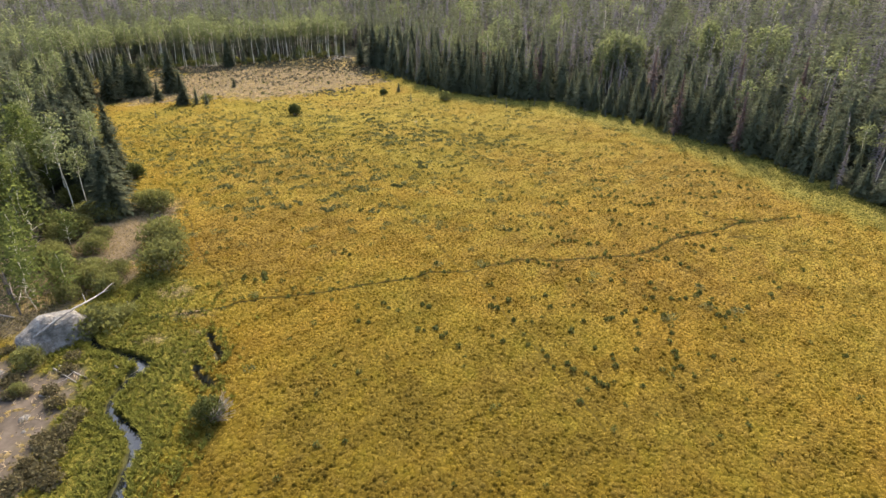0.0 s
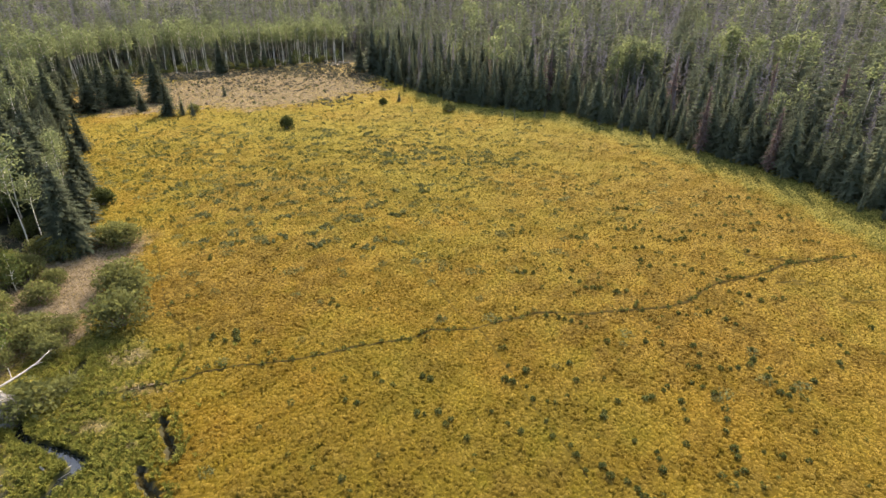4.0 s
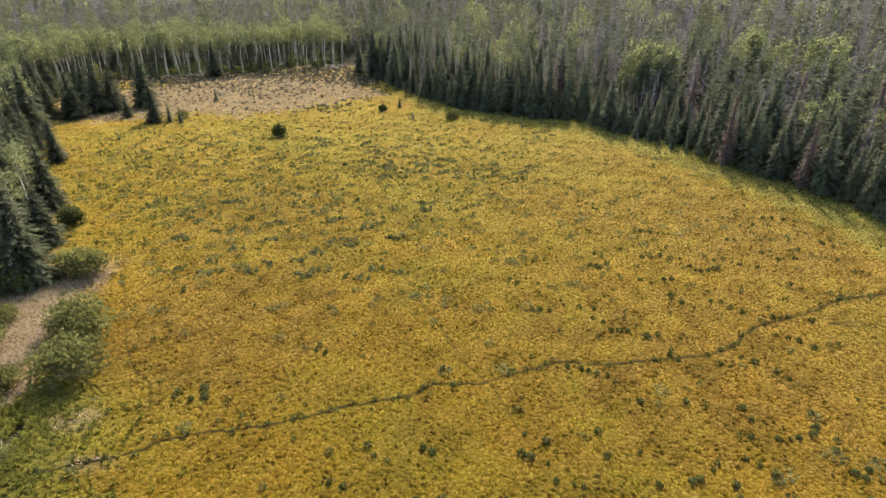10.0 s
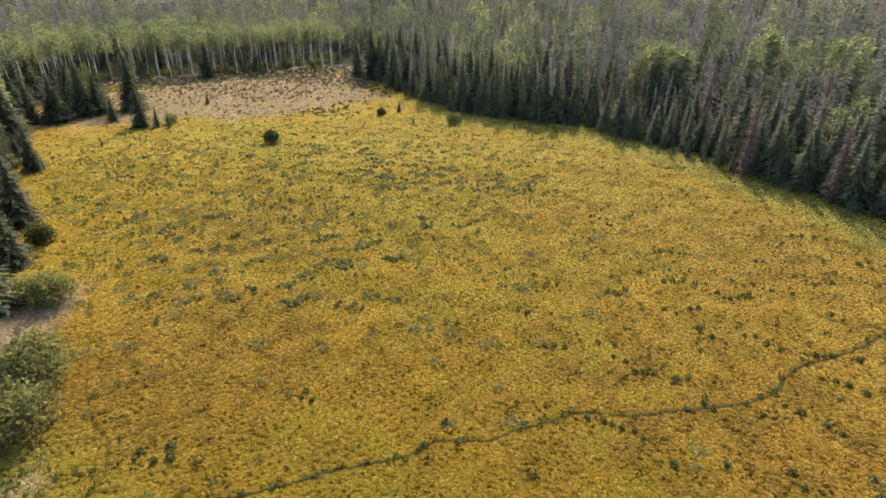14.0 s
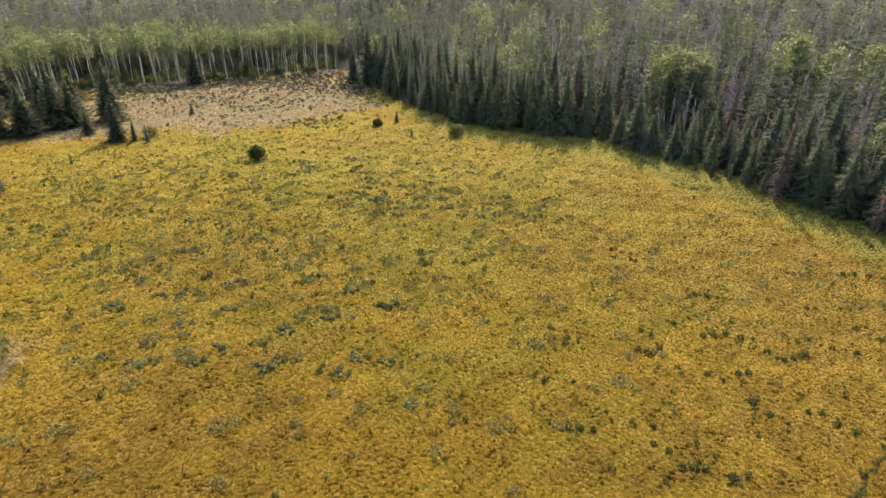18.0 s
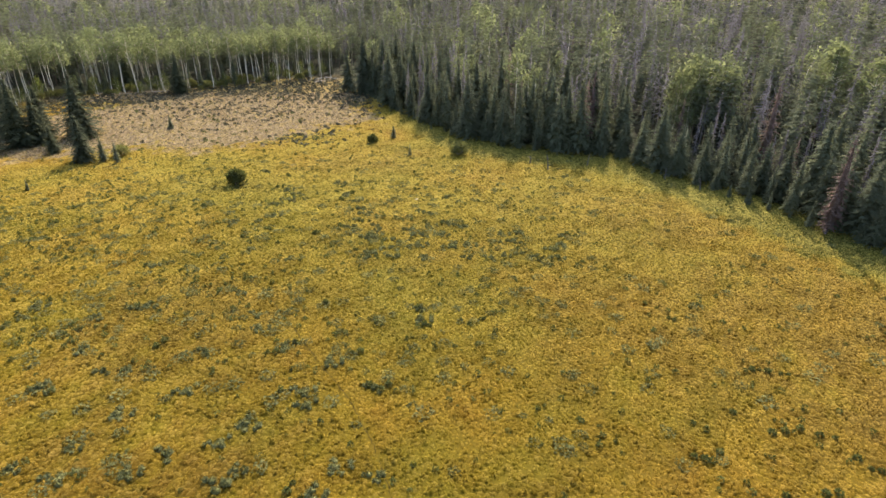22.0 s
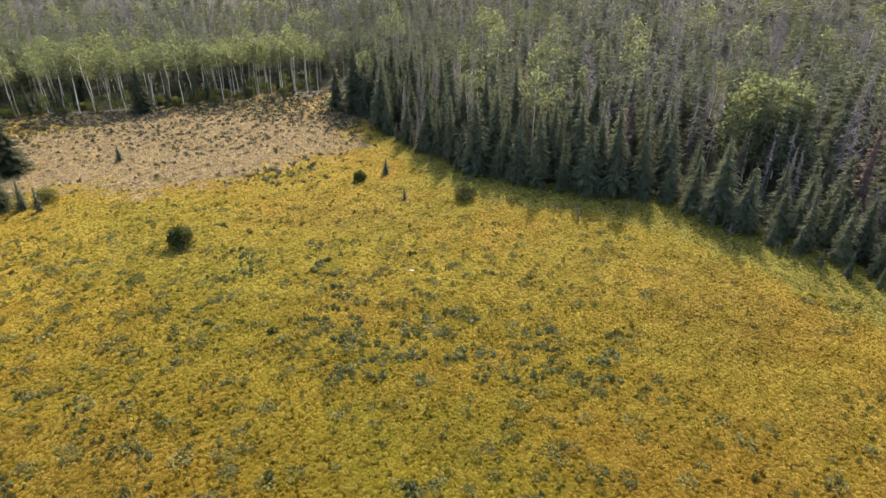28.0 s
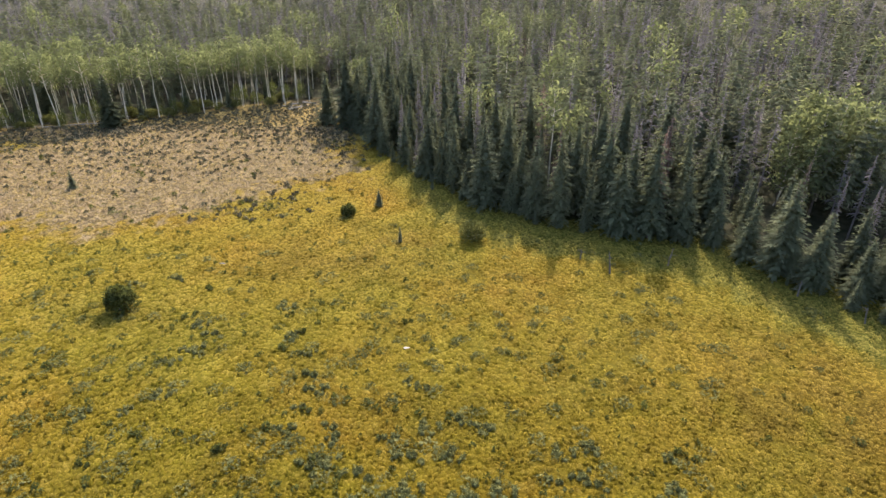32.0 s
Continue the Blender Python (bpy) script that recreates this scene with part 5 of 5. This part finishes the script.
for q, d in (((-33.97, 48.8, 2.64), (0.9, 0.5, 0.35)), ((-34.1, 47.4, 2.86), (-0.5, 0.6, 0.5)), ((-34.09, 50.4, 2.32), (0.2, 1.3, 0.1))):
    q, d = np.array(q), np.array(d)
    part("branch", tri_mesh("branch", *tube([q, q + d * 0.6 + (0, 0, 0.08), q + d * 1.2], [0.05, 0.035, 0.015], 5), M["dead_wood"], True), trunk)
for k, (a, b, r) in enumerate((((-33.7, 41.1), (-30.4, 39.5), 0.09), ((-34.0, 40.7), (-30.9, 38.8), 0.07), ((-33.1, 37.2), (-31.0, 36.8), 0.07), ((-28.9, 41.3), (-26.9, 39.8), 0.09), ((-46, 55), (-44, 51), 0.1), ((-49, 57), (-45, 52), 0.1),
                               ((-55, 67), (-51, 68.5), 0.13), ((-54, 64.5), (-50, 65.5), 0.14), ((-47.5, 50), (-43, 49), 0.12), ((-50, 52), (-46, 48), 0.12), ((-44, 47.5), (-42, 44), 0.08), ((-38.3, 36.5), (-37.3, 34), 0.08),
                               ((-41.5, 234.4), (-36.5, 236.4), 0.3), ((-40.6, 228.2), (-36.8, 233.5), 0.22), ((-43, 232), (-38, 231), 0.2), ((-39, 237), (-34, 234), 0.25), ((-99, 209.5), (-86, 210.5), 0.22), ((-85, 211), (-75, 215.5), 0.2), ((-32.8, 49.8), (-31.3, 51.2), 0.08))):
    log(gl(*a), gl(*b), r, "bleached fallen log on the ground", limbs=1 + k % 2, seed=10 + k)


def snag(x, y, h, seed, label="broken grey snag standing alone", wood="dead_bark"):
    g = np.random.default_rng(seed)
    pts = trunk_points(h, 0.05, g, 5)
    ob = new("snag", tri_mesh("snag", *tube(pts, np.linspace(0.1, 0.04, 5), 7), M[wood], True))
    ob.matrix_basis = pose(x, y, ground_height([(x, y)])[0], g.normal(0, 4), g.normal(0, 4), 0)
    tagged(ob, label, "snag", "snags at the meadow's edge")
    for k in range(4):
        z = h * g.uniform(0.4, 0.95)
        a = g.uniform(0, 6.28)
        part("branch", tri_mesh("branch", *tube([(0, 0, z), (math.cos(a) * 0.35, math.sin(a) * 0.35, z + 0.1), (math.cos(a) * 0.7, math.sin(a) * 0.7, z)], [0.035, 0.025, 0.01], 4), M[wood]), ob)


for k, (x, y, h) in enumerate(((17.3, 146, 2.8), (24.5, 147.8, 2.4), (21, 160, 4.0), (14.6, 149.5, 1.6), (-42.7, 49.6, 5.0), (-46, 53, 4.0), (-66, 228, 4.0), (36, 141, 2.0), (40, 136, 1.8))):
    snag(x, y, h, 80 + k, *(("bleached white snag standing alone", "aspen_bark") if y > 200 else ()))

# spreading grey-green mounds among the sedge, each of several low domes
def sage_mounds():
    g = np.random.default_rng(66)
    mounds = []
    for k, (x, y) in enumerate(SAGE_NORTH + SAGE_WEST + SAGE_FAR):
        s = g.uniform(0.6, 1.0)
        m = pose(x, y, ground_height([(x, y)])[0], 0, 0, g.uniform(-25, 25))
        if k < 5:
            q = np.random.default_rng(170 + k)
            ob = tagged(new("sage_mound"), "spreading grey-green sage mound among yellow sedge", "sage shrub", "sage mounds in the meadow")
            for _ in range(7):
                so, at = Soup(), np.array((*(q.normal(0, 0.5, 2) * (1.2, 0.8)), 0))
                r, h = q.uniform(0.28, 0.45), q.uniform(0.3, 0.52)
                ring = np.arange(7) * 2 * np.pi / 7
                hull = [(math.cos(a) * r * k * q.uniform(0.8, 1.15), math.sin(a) * r * k * q.uniform(0.8, 1.15), h * z) for k, z in ((0.78, 0.0), (0.56, 0.4)) for a in ring] + [(0, 0, h * 0.62)]
                faces = [t for j in range(7) for t in ((j, (j + 1) % 7, 7 + j), ((j + 1) % 7, 7 + (j + 1) % 7, 7 + j), (7 + j, 7 + (j + 1) % 7, 14))]
                so.add(at + np.array(hull), faces, 0.7)
                so.add(*leaf_cards(at + dome(30, r, h, q), 0.12, q), tint=np.repeat(np.clip(q.uniform(0, 0.7) + q.uniform(0, 0.4, 30), 0, 1), 4))
                part("clump", so.mesh("clump", M["sage_leaves"]), ob)
            ob.matrix_basis = m
            mounds.append(ob)
        else:
            ob = copy_thing(mounds[int(g.integers(5))], m)
        ob.scale = (s, s, g.uniform(0.8, 1.1))


sage_mounds()


# brown-green sage clumps on the bare ground west of the creek
def sage_clumps():
    g = np.random.default_rng(77)
    shapes = []
    for k in range(4):
        q = np.random.default_rng(90 + k)
        p = np.clip(q.normal(size=(330, 3)), -1.5, 1.5) * (0.34, 0.34, 0.26)
        p[:, 2] = np.abs(p[:, 2]) + 0.05
        so = Soup()
        so.add(*leaf_cards(p, 0.1, q), tint=q.uniform(0, 1, 1320))
        shapes.append(so.mesh("sage_clump", M["brown_sage_leaves"]))
    for x, y in ((-28.9, 33.4), (-28.1, 32.2), (-29.1, 31.2), (-27.7, 30.6), (-27.3, 29.4), (-28.5, 29.2), (-27.9, 28), (-28.7, 34.6), (-26.7, 28.4), (-29.3, 30), (-29.4, 32.4), (-29.3, 27.8), (-32.4, 37.8), (-35.2, 37.2), (-34.4, 37.6), (-36.4, 38.8), (-31, 36.2),
                 (-28.2, 31), (-32.6, 40.4), (-38.4, 38), (-37.2, 33.4), (-35.8, 30.8), (-33.8, 29.4), (-39.6, 43.4), (-41.8, 44.6), (-33, 42.4), (-44, 41.5), (-46, 45.5), (-42.8, 39.5)):
        s = g.uniform(0.8, 1.5)
        ob = new("sage_clump", shapes[int(g.integers(4))])
        ob.matrix_basis = pose(x + g.normal(0, 0.15), y + g.normal(0, 0.15), ground_height([(x, y)])[0], 0, 0, g.uniform(0, 360)) @ Matrix.Diagonal((s, s, s, 1))
        tagged(ob, "low brown-green sage clump on bare soil", "sage shrub", "sage clumps on the bare ground")


sage_clumps()


# a shrub half gone to bare grey twigs, alone on the bank
def twiggy_shrub(x, y, seed=5):
    g = np.random.default_rng(seed)
    e = new("twiggy_shrub")
    e.matrix_basis = pose(x, y, ground_height([(x, y)])[0])
    wd, lv = shrub_parts(1.25, 2.6, g, 26, 60, 0.11)
    part("woody_base", wd.mesh("woody_base", M["willow_stems"]), e)
    v, f, t = lv.arrays()
    so = Soup()
    so.add(v - (0.25, 0, 0), f, t)
    part("foliage", so.mesh("foliage", M["low_shrub_leaves"]), e)
    tw = Soup()
    for k in range(70):
        a, r = g.uniform(-1.4, 1.5), g.uniform(0.8, 1.75)
        top = np.array((math.cos(a) * r + 0.2, math.sin(a) * r, g.uniform(0.7, 2.3)))
        tw.add(*tube([top * (0.15, 0.15, 0), top * (0.6, 0.6, 0.65), top, top + g.normal(0, 0.12, 3)], [0.022, 0.018, 0.012, 0.004], 3))
    part("twig_tangle", tw.mesh("twig_tangle", M["dead_wood"]), e, "bare grey twigs on one side")
    tagged(e, "rounded dark green shrub with bare grey twigs on one side", "shrub")


twiggy_shrub(-17.7, 34.3)


# dry straw and broken stems lying on the bare strips and the straw field
def straw_litter():
    g = np.random.default_rng(55)
    near = np.column_stack([g.uniform(-60, -20, 16000), g.uniform(24, 80, 16000)])
    near = np.concatenate([near, np.column_stack([g.uniform(-47, -33, 9000), g.uniform(54, 79, 9000)])])
    r, lu, dry, bare, w = zones(near)
    near = near[(g.uniform(size=len(near)) < np.clip(dry * 1.3, 0, 1) + 0.25 * (bare > 0.5)) & (seg_dist(near, CREEK) > 0.6)]
    far = np.column_stack([g.uniform(-96, -14, 20000), g.uniform(150, 212, 20000)])
    far = far[zones(far)[2] > 0.5]
    p = np.concatenate([near, far])
    size = np.concatenate([np.full(len(near), 1.0), np.full(len(far), 1.7)])
    k = len(p)
    z = ground_height(p)
    a, tilt = g.uniform(0, 6.28, (k, 3)), g.uniform(0.05, 0.7, (k, 3))
    ln = g.uniform(0.2, 0.5, (k, 3)) * size[:, None]
    b = np.concatenate([p, z[:, None] + 0.05], 1)[:, None] + g.normal(0, 0.12, (k, 3, 3)) * (1, 1, 0.2)
    d = np.stack([np.cos(a) * np.cos(tilt), np.sin(a) * np.cos(tilt), np.sin(tilt)], 2)
    e = np.stack([-np.sin(a), np.cos(a), np.full_like(a, 0.3)], 2) * 0.035 * size[:, None, None]
    v = np.stack([b - e, b + e, b + d * ln[:, :, None]], 2).reshape(-1, 3)
    me = tri_mesh("straw_litter", v, np.arange(len(v)).reshape(-1, 3), M["straw"], tint=np.repeat(g.uniform(0, 1, k), 9))
    tagged(new("straw_litter", me), "dry straw and broken stems lying on the ground", "straw", kind="stuff")


straw_litter()
